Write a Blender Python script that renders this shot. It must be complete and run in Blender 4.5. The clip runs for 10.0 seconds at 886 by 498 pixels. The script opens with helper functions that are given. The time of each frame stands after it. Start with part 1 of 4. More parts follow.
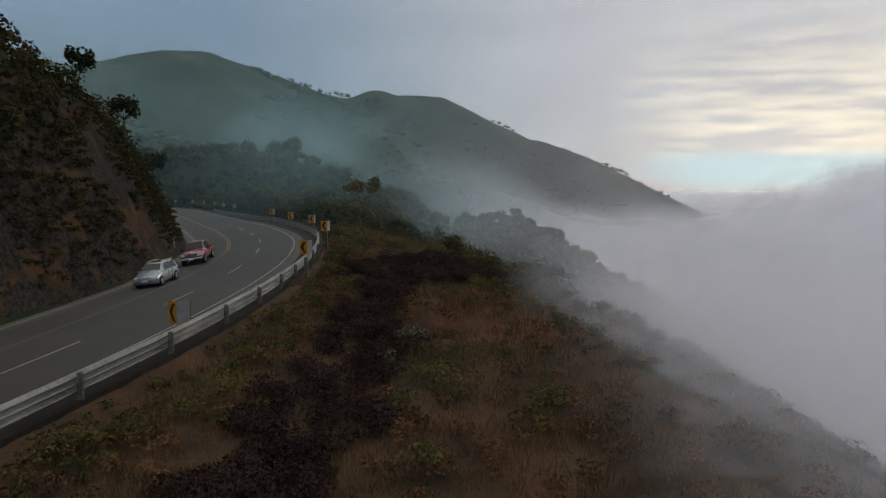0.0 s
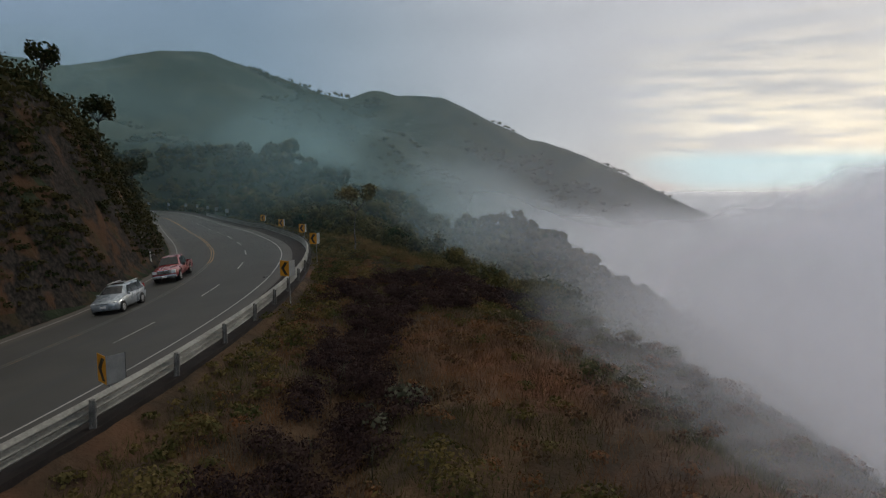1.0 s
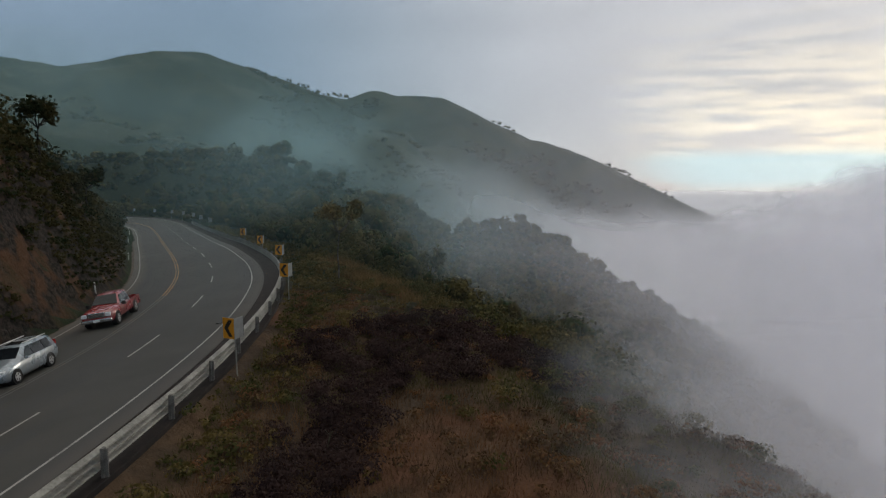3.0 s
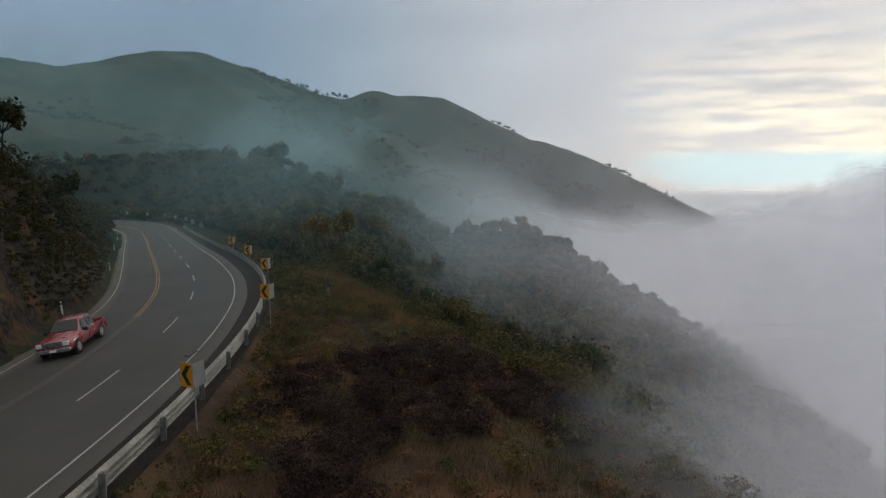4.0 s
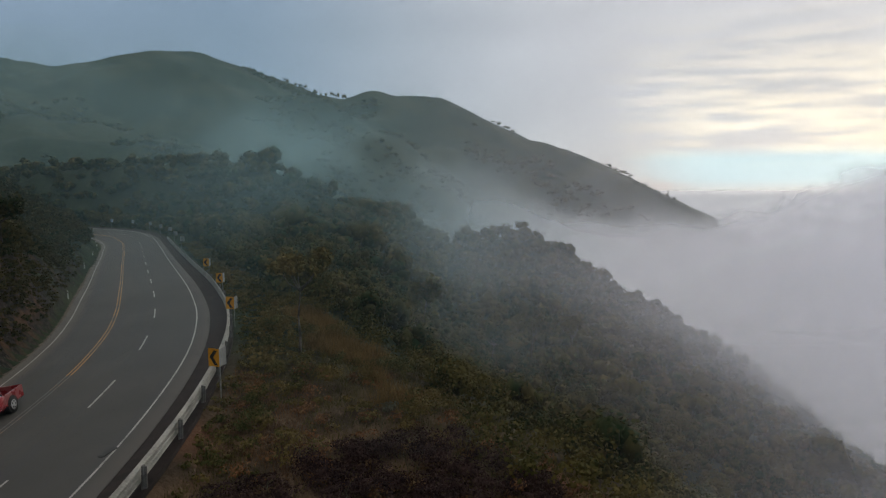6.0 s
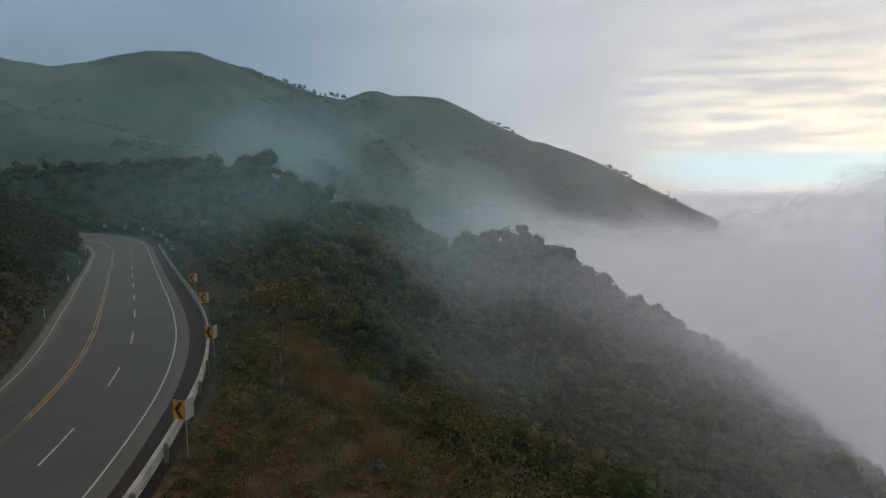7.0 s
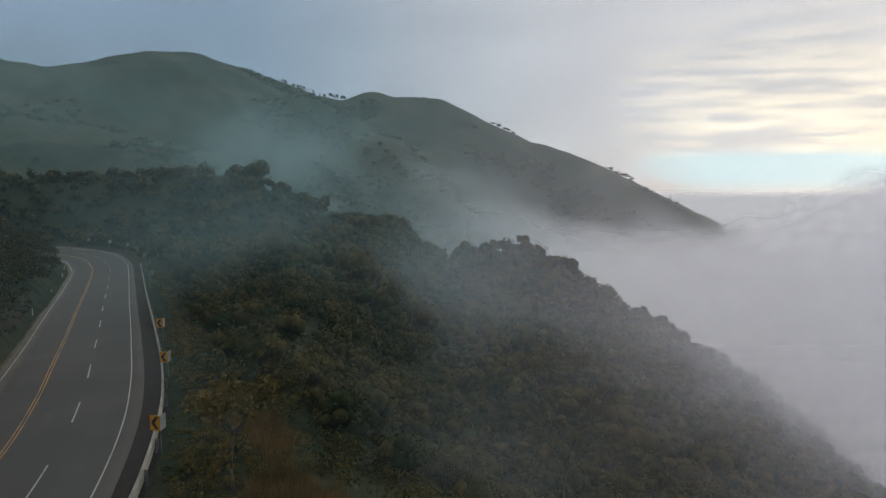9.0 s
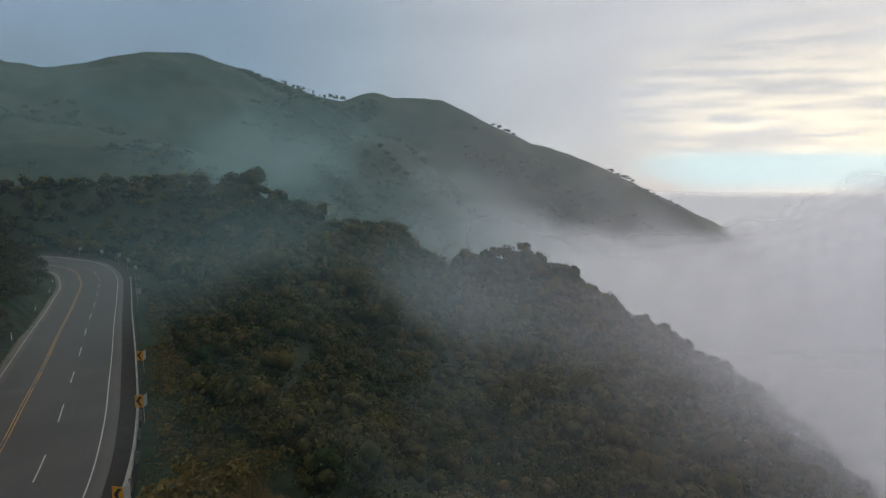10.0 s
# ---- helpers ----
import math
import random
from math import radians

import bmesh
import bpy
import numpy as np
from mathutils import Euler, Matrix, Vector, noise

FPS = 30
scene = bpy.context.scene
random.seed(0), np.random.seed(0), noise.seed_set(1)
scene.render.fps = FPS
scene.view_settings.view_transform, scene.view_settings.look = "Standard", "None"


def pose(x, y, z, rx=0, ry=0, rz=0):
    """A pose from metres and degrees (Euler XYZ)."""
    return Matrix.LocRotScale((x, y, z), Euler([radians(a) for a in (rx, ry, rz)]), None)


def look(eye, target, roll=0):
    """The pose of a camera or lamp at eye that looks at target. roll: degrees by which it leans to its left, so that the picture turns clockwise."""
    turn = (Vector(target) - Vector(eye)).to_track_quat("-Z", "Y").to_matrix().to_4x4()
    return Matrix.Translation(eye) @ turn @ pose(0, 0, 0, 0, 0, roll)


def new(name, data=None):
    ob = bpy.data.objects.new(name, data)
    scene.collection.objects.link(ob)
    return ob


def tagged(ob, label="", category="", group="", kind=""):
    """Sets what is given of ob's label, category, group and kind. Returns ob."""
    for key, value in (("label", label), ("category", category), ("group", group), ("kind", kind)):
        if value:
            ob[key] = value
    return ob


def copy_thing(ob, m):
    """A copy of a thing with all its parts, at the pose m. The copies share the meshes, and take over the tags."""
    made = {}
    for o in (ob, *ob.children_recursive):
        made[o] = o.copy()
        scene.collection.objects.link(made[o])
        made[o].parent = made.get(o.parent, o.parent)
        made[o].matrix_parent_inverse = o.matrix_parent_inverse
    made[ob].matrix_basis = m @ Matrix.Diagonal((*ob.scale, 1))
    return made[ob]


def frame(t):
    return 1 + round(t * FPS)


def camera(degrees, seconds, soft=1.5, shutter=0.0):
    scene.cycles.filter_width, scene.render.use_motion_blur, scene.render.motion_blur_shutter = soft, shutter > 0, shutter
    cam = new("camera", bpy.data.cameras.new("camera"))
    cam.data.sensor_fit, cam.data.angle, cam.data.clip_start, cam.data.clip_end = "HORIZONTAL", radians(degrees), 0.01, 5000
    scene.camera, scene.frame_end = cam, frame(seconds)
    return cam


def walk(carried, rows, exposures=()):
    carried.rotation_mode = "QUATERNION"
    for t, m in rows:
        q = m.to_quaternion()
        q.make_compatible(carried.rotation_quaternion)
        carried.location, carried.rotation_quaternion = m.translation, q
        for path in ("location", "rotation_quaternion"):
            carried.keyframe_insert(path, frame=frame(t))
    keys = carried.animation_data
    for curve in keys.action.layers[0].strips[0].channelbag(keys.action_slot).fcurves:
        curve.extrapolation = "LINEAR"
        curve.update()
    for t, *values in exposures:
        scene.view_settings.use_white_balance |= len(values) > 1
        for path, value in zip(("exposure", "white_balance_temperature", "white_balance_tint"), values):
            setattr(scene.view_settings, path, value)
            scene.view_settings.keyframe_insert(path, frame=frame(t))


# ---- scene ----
cam = camera(72.0, 10.0, 1.2)
PATH = [
    (0, (-0.709, -1.088, 7.765), 83.43, -0.21, 0.05),
    (0.5, (-0.772, 1.923, 8.105), 83.45, -0.15, 0.06),
    (1, (-0.810, 4.788, 8.432), 83.45, -0.10, 0.06),
    (1.5, (-0.826, 7.518, 8.755), 83.46, -0.05, 0.07),
    (2, (-0.821, 10.124, 9.080), 83.46, -0.01, 0.06),
    (2.5, (-0.796, 12.617, 9.416), 83.46, 0.02, 0.06),
    (4, (-0.624, 19.531, 10.562), 83.44, 0.09, 0.02),
    (4.5, (-0.539, 21.684, 11.015), 83.43, 0.10, 0.01),
    (5, (-0.443, 23.781, 11.515), 83.42, 0.10, -0.00),
    (5.5, (-0.338, 25.831, 12.069), 83.41, 0.10, -0.02),
    (7, (0.014, 31.817, 14.117), 83.38, 0.05, -0.05),
    (7.5, (0.139, 33.794, 14.951), 83.37, 0.03, -0.06),
    (8, (0.264, 35.781, 15.869), 83.36, -0.01, -0.06),
    (8.5, (0.388, 37.788, 16.879), 83.35, -0.04, -0.06),
    (9, (0.510, 39.826, 17.986), 83.35, -0.09, -0.05),
    (9.5, (0.627, 41.907, 19.194), 83.35, -0.14, -0.04),
    (10, (0.739, 44.042, 20.511), 83.36, -0.20, -0.03),
]
walk(cam, [(t, pose(*eye, rx, ry, rz)) for t, eye, rx, ry, rz in PATH],
     exposures=[(0, -0.20), (1, -0.18), (2.5, -0.12), (4, 0.0), (10, 0.0)])

# ---- light ----
scene.cycles.transparent_max_bounces = 64
SUN_AZ, SUN_EL = 38.0, 11.0          # degrees to the right of +y, above the horizon
sx = math.sin(radians(SUN_AZ)) * math.cos(radians(SUN_EL))
sy = math.cos(radians(SUN_AZ)) * math.cos(radians(SUN_EL))
sz = math.sin(radians(SUN_EL))


class Nodes:
    """Short hand for a node tree."""

    def __init__(self, tree):
        self.tree = tree
        tree.nodes.clear()

    def add(self, kind, _out=0, **ins):
        n = self.tree.nodes.new(kind)
        if "p_operation" in ins:
            n.operation = ins["p_operation"]
        if "p_use_clamp" in ins:
            n.use_clamp = ins["p_use_clamp"]
        if "p_interpolation_type" in ins:
            n.interpolation_type = ins["p_interpolation_type"]
        for key, v in ins.items():
            if key.startswith("p_"):
                continue
            sock = n.inputs[int(key[1:])] if key[0] == "i" and key[1:].isdigit() else n.inputs[key.replace("_", " ")]
            if isinstance(v, bpy.types.NodeSocket):
                self.tree.links.new(v, sock)
            else:
                sock.default_value = v
        return n.outputs[_out] if len(n.outputs) else None

    def math(self, op, a, b=0.0, c=0.0, clamp=False):
        return self.add("ShaderNodeMath", p_operation=op, p_use_clamp=clamp, i0=a, i1=b, i2=c)

    def step(self, v, lo, hi, to0=0.0, to1=1.0):
        return self.add("ShaderNodeMapRange", p_interpolation_type="SMOOTHSTEP", i0=v, i1=lo, i2=hi, i3=to0, i4=to1)

    def noise(self, vec, scale, detail=4.0, rough=0.55, out=0):
        return self.add("ShaderNodeTexNoise", out, Vector=vec, Scale=scale, Detail=detail, Roughness=rough)

    def mix(self, f, a, b):
        n = self.tree.nodes.new("ShaderNodeMix")
        n.data_type = "RGBA"
        for sock, v in ((n.inputs[0], f), (n.inputs[6], a), (n.inputs[7], b)):
            if isinstance(v, bpy.types.NodeSocket):
                self.tree.links.new(v, sock)
            else:
                sock.default_value = (*v, 1.0) if isinstance(v, tuple) and len(v) == 3 else v
        return n.outputs[2]

    def scaled(self, vec, x, y, z):
        return self.add("ShaderNodeMapping", Vector=vec, Scale=(x, y, z))


def sky():
    world = bpy.data.worlds.new("sky")
    scene.world = world
    world.use_nodes = True
    n = Nodes(world.node_tree)
    way = n.add("ShaderNodeTexCoord", 0)
    blue = n.add("ShaderNodeTexSky")
    air = blue.node
    air.sky_type, air.sun_disc, air.altitude, air.dust_density = "NISHITA", False, 1500.0, 2.0
    air.sun_elevation, air.sun_rotation = radians(SUN_EL), radians(SUN_AZ)
    clear = n.add("ShaderNodeBackground", Color=blue, Strength=0.1)
    xyz = n.tree.nodes.new("ShaderNodeSeparateXYZ")
    n.tree.links.new(way, xyz.inputs[0])
    el = xyz.outputs[2]
    sun = n.add("ShaderNodeVectorMath", 1, p_operation="DOT_PRODUCT", i0=way, i1=(sx, sy, sz))
    # overcast deck: dull blue-grey away from the sun, creamy white streaks towards it
    near = n.step(sun, 0.55, 1.0)
    core = n.math("MULTIPLY", n.step(sun, 0.90, 0.99), n.math("MULTIPLY", n.step(el, 0.27, 0.08), n.step(el, 0.0, 0.05)))
    soft = n.noise(n.scaled(way, 1.6, 1.6, 5.0), 1.7, 6.0, 0.55)
    streak = n.noise(n.scaled(way, 2.4, 2.4, 25.0), 2.4, 6.0, 0.6)
    col = n.mix(near, (0.225, 0.305, 0.415), (0.61, 0.62, 0.65))
    col = n.mix(n.math("MULTIPLY", core, n.step(streak, 0.38, 0.60)), col, (1.12, 1.03, 0.84))
    col = n.mix(n.step(el, 0.30, 0.85), col, (0.40, 0.385, 0.355))
    tone = n.math("MULTIPLY_ADD", soft, 0.7, 0.78)
    tone = n.math("MULTIPLY", tone, n.step(el, 0.22, 0.95, 1.0, 2.4))   # an overcast sky is brightest overhead
    col = n.add("ShaderNodeVectorMath", p_operation="SCALE", i0=col, i3=tone)
    deck = n.add("ShaderNodeBackground", Color=col, Strength=1.0)
    # a torn gap low over the horizon, towards the sun
    gap = n.math("MULTIPLY", n.step(el, -0.03, 0.002), n.step(el, 0.05, 0.026))
    gap = n.math("MULTIPLY", gap, n.math("MULTIPLY", n.step(sun, 0.9, 0.96), n.step(soft, 0.36, 0.46)))
    pale = n.add("ShaderNodeBackground", Color=(0.50, 0.76, 0.82, 1.0), Strength=1.45)
    m1 = n.add("ShaderNodeMixShader", i0=0.93, i1=clear, i2=deck)
    m2 = n.add("ShaderNodeMixShader", i0=n.math("MULTIPLY", gap, 0.65), i1=m1, i2=pale)
    n.add("ShaderNodeOutputWorld", Surface=m2)


sky()
sun_lamp = bpy.data.lights.new("sun", "SUN")
sun_lamp.energy, sun_lamp.angle, sun_lamp.color = 0.7, radians(14), (1.0, 0.9, 0.76)
sun_ob = new("sun", sun_lamp)
sun_ob.matrix_world = look((400 * sx, 400 * sy, 400 * sz), (0, 0, 0))

# ---- materials ----
def material(name):
    m = bpy.data.materials.new(name)
    m.use_nodes = True
    return m, Nodes(m.node_tree)


def finish(n, col, rough=0.8, metal=0.0, bump=None, strength=0.4, dist=0.05, spec=0.3, sub=None):
    ins = dict(Base_Color=col, Roughness=rough, Metallic=metal)
    if bump is not None:
        ins["Normal"] = n.add("ShaderNodeBump", Strength=strength, Distance=dist, Height=bump)
    b = n.add("ShaderNodeBsdfPrincipled", **ins)
    b.node.inputs["Specular IOR Level"].default_value = spec
    n.add("ShaderNodeOutputMaterial", Surface=b)


def where(n):
    return n.add("ShaderNodeNewGeometry", 0)


def rgba(c):
    return (*c, 1.0)


def speckled(name, a, b, scale=3.0, rough=0.7, metal=0.0, strength=0.3, dist=0.01, fine=12.0):
    """Plain weathered surface: two tones at one scale, grain at a finer one."""
    m, n = material(name)
    p = n.add("ShaderNodeTexCoord", 3)
    big, small = n.noise(p, scale, 4.0), n.noise(p, scale * fine, 3.0)
    f = n.step(n.math("MULTIPLY_ADD", small, 0.4, n.math("MULTIPLY", big, 0.6)), 0.35, 0.65)
    finish(n, n.mix(f, a, b), rough, metal, small, strength, dist)
    return m


def ground_material():
    """Dry brown grass and red earth on the bench, dark green scrub on the steep parts, rock where it is steepest."""
    m, n = material("hillside")
    p = where(n)
    xyz = n.tree.nodes.new("ShaderNodeSeparateXYZ")
    n.tree.links.new(p, xyz.inputs[0])
    nor = n.tree.nodes.new("ShaderNodeSeparateXYZ")
    n.tree.links.new(n.add("ShaderNodeNewGeometry", 3), nor.inputs[0])
    big, mid, fine = n.noise(p, 0.05, 5.0, 0.6), n.noise(p, 0.35, 5.0, 0.6), n.noise(p, 3.0, 4.0, 0.65)
    far = n.noise(n.scaled(p, 1.0, 1.0, 0.6), 0.012, 8.0, 0.62)
    brown = n.mix(n.step(mid, 0.35, 0.65), (0.038, 0.028, 0.019), (0.078, 0.049, 0.029))
    brown = n.mix(n.step(big, 0.5, 0.62), brown, (0.105, 0.048, 0.027))
    green = n.mix(n.step(mid, 0.35, 0.65), (0.012, 0.021, 0.013), (0.024, 0.035, 0.018))
    green = n.mix(n.step(far, 0.44, 0.58), green, (0.036, 0.042, 0.022))
    bench = n.step(n.math("ADD", xyz.outputs[1], n.math("MULTIPLY", n.math("SUBTRACT", mid, 0.5), 30.0)), 78.0, 56.0)
    bench = n.math("MULTIPLY", bench, n.step(xyz.outputs[0], -24.0, -17.0))
    col = n.mix(bench, green, brown)
    rock = n.mix(n.step(fine, 0.35, 0.7), (0.012, 0.011, 0.010), (0.048, 0.038, 0.031))
    rock = n.mix(n.math("MULTIPLY", n.step(mid, 0.50, 0.62), 0.75), rock, (0.085, 0.043, 0.021))
    steep = n.step(n.math("ADD", nor.outputs[2], n.math("MULTIPLY", n.math("SUBTRACT", mid, 0.5), 0.5)), 0.62, 0.46)
    near = n.step(xyz.outputs[1], 170.0, 120.0)
    col = n.mix(n.math("MULTIPLY", steep, near), col, rock)
    h = n.math("ADD", n.math("MULTIPLY", fine, 0.35), mid)
    finish(n, col, 0.95, 0.0, h, 0.9, 0.5, 0.1)
    return m


def asphalt_material():
    m, n = material("asphalt")
    uv = n.add("ShaderNodeTexCoord", 2)
    p = where(n)
    xyz = n.tree.nodes.new("ShaderNodeSeparateXYZ")
    n.tree.links.new(uv, xyz.inputs[0])
    side = xyz.outputs[1]
    patch, grain = n.noise(p, 0.18, 4.0), n.noise(p, 22.0, 3.0)
    streak = n.noise(n.scaled(uv, 0.03, 1.3, 1.0), 1.0, 4.0)
    col = n.mix(n.step(patch, 0.35, 0.65), (0.031, 0.029, 0.024), (0.044, 0.041, 0.034))
    col = n.mix(n.math("MULTIPLY", n.step(streak, 0.45, 0.62), 0.55), col, (0.031, 0.031, 0.032))
    # dust swept to the shoulders, oil along the wheel tracks
    dust = n.math("MAXIMUM", n.step(side, -6.6, -7.6), n.step(side, 3.6, 4.5, 0.0, 0.45))
    dust = n.math("MULTIPLY", dust, n.step(patch, 0.25, 0.5, 0.4, 0.85))
    col = n.mix(dust, col, (0.095, 0.078, 0.064))
    col = n.mix(n.math("MULTIPLY", grain, 0.3), col, (0.075, 0.075, 0.07))
    finish(n, col, 0.72, 0.0, grain, 0.35, 0.01, 0.35)
    return m


def paint_material(name, a, bare=0.5):
    m, n = material(name)
    p = where(n)
    wear, fine = n.noise(p, 0.5, 4.0), n.noise(p, 9.0, 4.0, 0.7)
    f = n.step(n.math("MULTIPLY_ADD", wear, 0.6, n.math("MULTIPLY", fine, 0.4)), 0.60 - 0.2 * bare, 0.78 - 0.2 * bare)
    finish(n, n.mix(f, a, (0.075, 0.073, 0.07)), 0.6, 0.0, fine, 0.2, 0.004)
    return m


def leaf_material(name, a, b, c, size=0.12, gloss=0.8):
    """Leaves in three tones by clump and by leaf, a little light shining through."""
    m, n = material(name)
    p = where(n)
    rnd = n.add("ShaderNodeNewGeometry", 8)
    clump, crown = n.noise(p, size, 3.0), n.noise(p, size * 4.0, 2.0)
    col = n.mix(n.step(n.math("MULTIPLY_ADD", crown, 0.55, n.math("MULTIPLY", clump, 0.45)), 0.42, 0.58), a, b)
    dry = n.step(n.noise(p, size * 0.55, 4.0, 0.6), 0.50, 0.64)
    col = n.mix(n.math("MULTIPLY", dry, 0.55), col, tuple(0.5 * (u + v) for u, v in zip(b, c)))
    col = n.mix(n.math("MULTIPLY", n.math("POWER", rnd, 3.0), 0.7), col, c)
    d = n.add("ShaderNodeBsdfPrincipled", Base_Color=col, Roughness=gloss)
    d.node.inputs["Specular IOR Level"].default_value = 0.08
    t = n.add("ShaderNodeBsdfTranslucent", Color=col)
    n.add("ShaderNodeOutputMaterial", Surface=n.add("ShaderNodeMixShader", i0=0.28, i1=d, i2=t))
    return m


def mist_shader(n, f, tint, forward):
    drops = n.add("ShaderNodeMixShader", i0=forward, i1=n.add("ShaderNodeBsdfDiffuse", Color=tint), i2=n.add("ShaderNodeBsdfTranslucent", Color=tint))
    n.add("ShaderNodeOutputMaterial", Surface=n.add("ShaderNodeMixShader", i0=f, i1=n.add("ShaderNodeBsdfTransparent"), i2=drops))


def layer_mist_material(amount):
    """A lying sheet of mist with torn holes; distance haze is put in as opacity growing outwards."""
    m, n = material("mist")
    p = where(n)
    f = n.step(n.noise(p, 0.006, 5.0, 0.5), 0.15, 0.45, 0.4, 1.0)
    # haze over distance put into the sheet's opacity, from 60 to 420 m
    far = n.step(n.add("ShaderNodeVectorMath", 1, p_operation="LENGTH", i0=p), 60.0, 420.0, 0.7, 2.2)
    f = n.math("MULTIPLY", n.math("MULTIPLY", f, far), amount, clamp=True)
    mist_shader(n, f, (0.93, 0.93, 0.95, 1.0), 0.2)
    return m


def veil_mist_material(haze, wisp, bulk, start, ramp, top, edge, scale, roof, left, shore):
    """A hanging veil: even haze, drifting wisps, and the bank over the valley on the sunny side."""
    m, n = material("mist_veil")
    p = where(n)
    xyz = n.tree.nodes.new("ShaderNodeSeparateXYZ")
    n.tree.links.new(p, xyz.inputs[0])
    x, y, z = xyz.outputs
    big = n.noise(n.scaled(p, 1.0, 0.7, 1.5), scale, 6.0, 0.56)
    curl = n.noise(p, scale * 1.7, 6.0 if scale > 0.01 else 3.0, 0.58 if scale > 0.01 else 0.45)
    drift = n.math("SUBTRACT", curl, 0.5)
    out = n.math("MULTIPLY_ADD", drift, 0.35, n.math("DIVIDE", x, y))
    over = n.step(z, roof, roof * 0.62)
    f = n.math("MULTIPLY", over, haze)
    # wisps climb the mountain on its shaded side only
    climb = n.math("MULTIPLY_ADD", n.math("ADD", out, 0.2), 0.28, n.math("DIVIDE", z, y))
    w = n.math("MULTIPLY", n.math("MULTIPLY", n.step(big, 0.46, 0.63), n.step(climb, 0.17, 0.07)), n.math("MULTIPLY", over, wisp))
    w = n.math("MULTIPLY", w, n.math("MULTIPLY", n.step(n.math("DIVIDE", z, y), -0.13, -0.03), n.step(out, -0.42, -0.20, 0.35, 1.0)))
    lift = n.math("MULTIPLY", y, n.math("ADD", n.step(out, 0.30, 0.0, 0.0, 0.06), n.step(out, 0.42, 0.72, 0.0, 0.08)))
    rise = n.math("MULTIPLY_ADD", drift, -1.6 * edge, n.math("SUBTRACT", z, lift) if edge > 8 else z)
    bank = n.math("MULTIPLY", n.math("MULTIPLY", n.step(out, start, start + ramp), n.step(rise, top, top - edge)), bulk)
    if shore:
        bank = n.math("MULTIPLY", bank, n.step(n.math("MULTIPLY_ADD", drift, 8.0, x), 2.6, 9.0))
    one = n.math("MULTIPLY", n.math("SUBTRACT", 1.0, f), n.math("SUBTRACT", 1.0, w))
    one = n.math("MULTIPLY", one, n.math("SUBTRACT", 1.0, bank))
    amount = n.math("MULTIPLY", n.math("SUBTRACT", 1.0, one), n.step(x, left, left * 0.7 + 2.0), clamp=True)
    # light and air haze put into the tint: dim teal left, white sunward
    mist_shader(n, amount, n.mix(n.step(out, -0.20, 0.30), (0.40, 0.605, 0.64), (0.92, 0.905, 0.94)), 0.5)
    return m


GROUND = ground_material()
ASPHALT = asphalt_material()
WHITE_LINE = paint_material("white_road_paint", (0.30, 0.285, 0.26), 0.45)
YELLOW_LINE = paint_material("orange_road_paint", (0.34, 0.16, 0.035), 0.7)
YELLOW_WORN = paint_material("worn_orange_road_paint", (0.20, 0.10, 0.035), 1.35)
GUTTER = speckled("dark_gutter_concrete", (0.009, 0.007, 0.0065), (0.024, 0.017, 0.0145), 1.2, 0.9)
VERGE = speckled("verge_gravel", (0.058, 0.046, 0.035), (0.12, 0.095, 0.07), 0.8, 0.95, 0.0, 0.6, 0.03)
STEEL = speckled("galvanised_steel", (0.13, 0.125, 0.108), (0.25, 0.24, 0.21), 0.7, 0.55, 0.25)
POST = speckled("weathered_concrete", (0.07, 0.068, 0.062), (0.17, 0.16, 0.145), 3.0, 0.9)

# ---- the plan ----
# the dashed lane line of the road: x, y, z
LINE = [(-27, -43, -3.0), (-22.6, 3.6, -1.2), (-17.78, 26.81, 0.1), (-18.04, 47.86, 0.12), (-20.63, 64.54, 0.21), (-25.13, 78.69, -0.05),
        (-30.2, 90.31, -0.27), (-35.61, 101.13, -0.40), (-41.9, 113.42, -0.89), (-50.73, 130.42, -1.3), (-65.31, 158.74, -2.09),
        (-79.39, 184.26, -2.69), (-97.67, 207.4, -3.15), (-128, 224, -3.6), (-175, 226, -4.0)]
RIGHT_LINE, YELLOW, LEFT_LINE, RAIL = 3.67, -3.60, -7.72, 6.27


def smooth_curve(knots, per):
    k = np.array(knots, float)
    k = np.vstack([2 * k[0] - k[1], k, 2 * k[-1] - k[-2]])
    out = []
    for i in range(1, len(k) - 2):
        t = np.linspace(0, 1, per, endpoint=False)[:, None]
        a, b, c, d = k[i - 1:i + 3]
        out.append(0.5 * (2 * b + (c - a) * t + (2 * a - 5 * b + 4 * c - d) * t * t + (3 * b - a - 3 * c + d) * t ** 3))
    return np.vstack(out + [k[-2][None]])


def even(points, gap):
    s = np.r_[0, np.cumsum(np.linalg.norm(np.diff(points[:, :2], axis=0), axis=1))]
    u = np.arange(0, s[-1], gap)
    return u, np.stack([np.interp(u, s, points[:, i]) for i in range(3)], 1)


STATION, AXIS = even(smooth_curve(LINE, 40), 1.0)
for _ in range(6):
    AXIS[1:-1] = 0.25 * AXIS[:-2] + 0.5 * AXIS[1:-1] + 0.25 * AXIS[2:]
AHEAD = np.gradient(AXIS, axis=0)
AHEAD[:, 2] = 0
AHEAD /= np.linalg.norm(AHEAD, axis=1)[:, None]
ASIDE = np.stack([AHEAD[:, 1], -AHEAD[:, 0], 0 * AHEAD[:, 0]], 1)


MILES = [-43, 35, 76, 104, 147, 207]
BANKS = np.interp(AXIS[:, 1], MILES, [0.07, 0.10, 0.124, 0.112, 0.085, 0.105])   # cross fall, rising to the right
WIDTH = np.interp(AXIS[:, 1], MILES, [0.90, 1.0, 1.005, 0.975, 0.945, 0.99])     # the road's slight widening


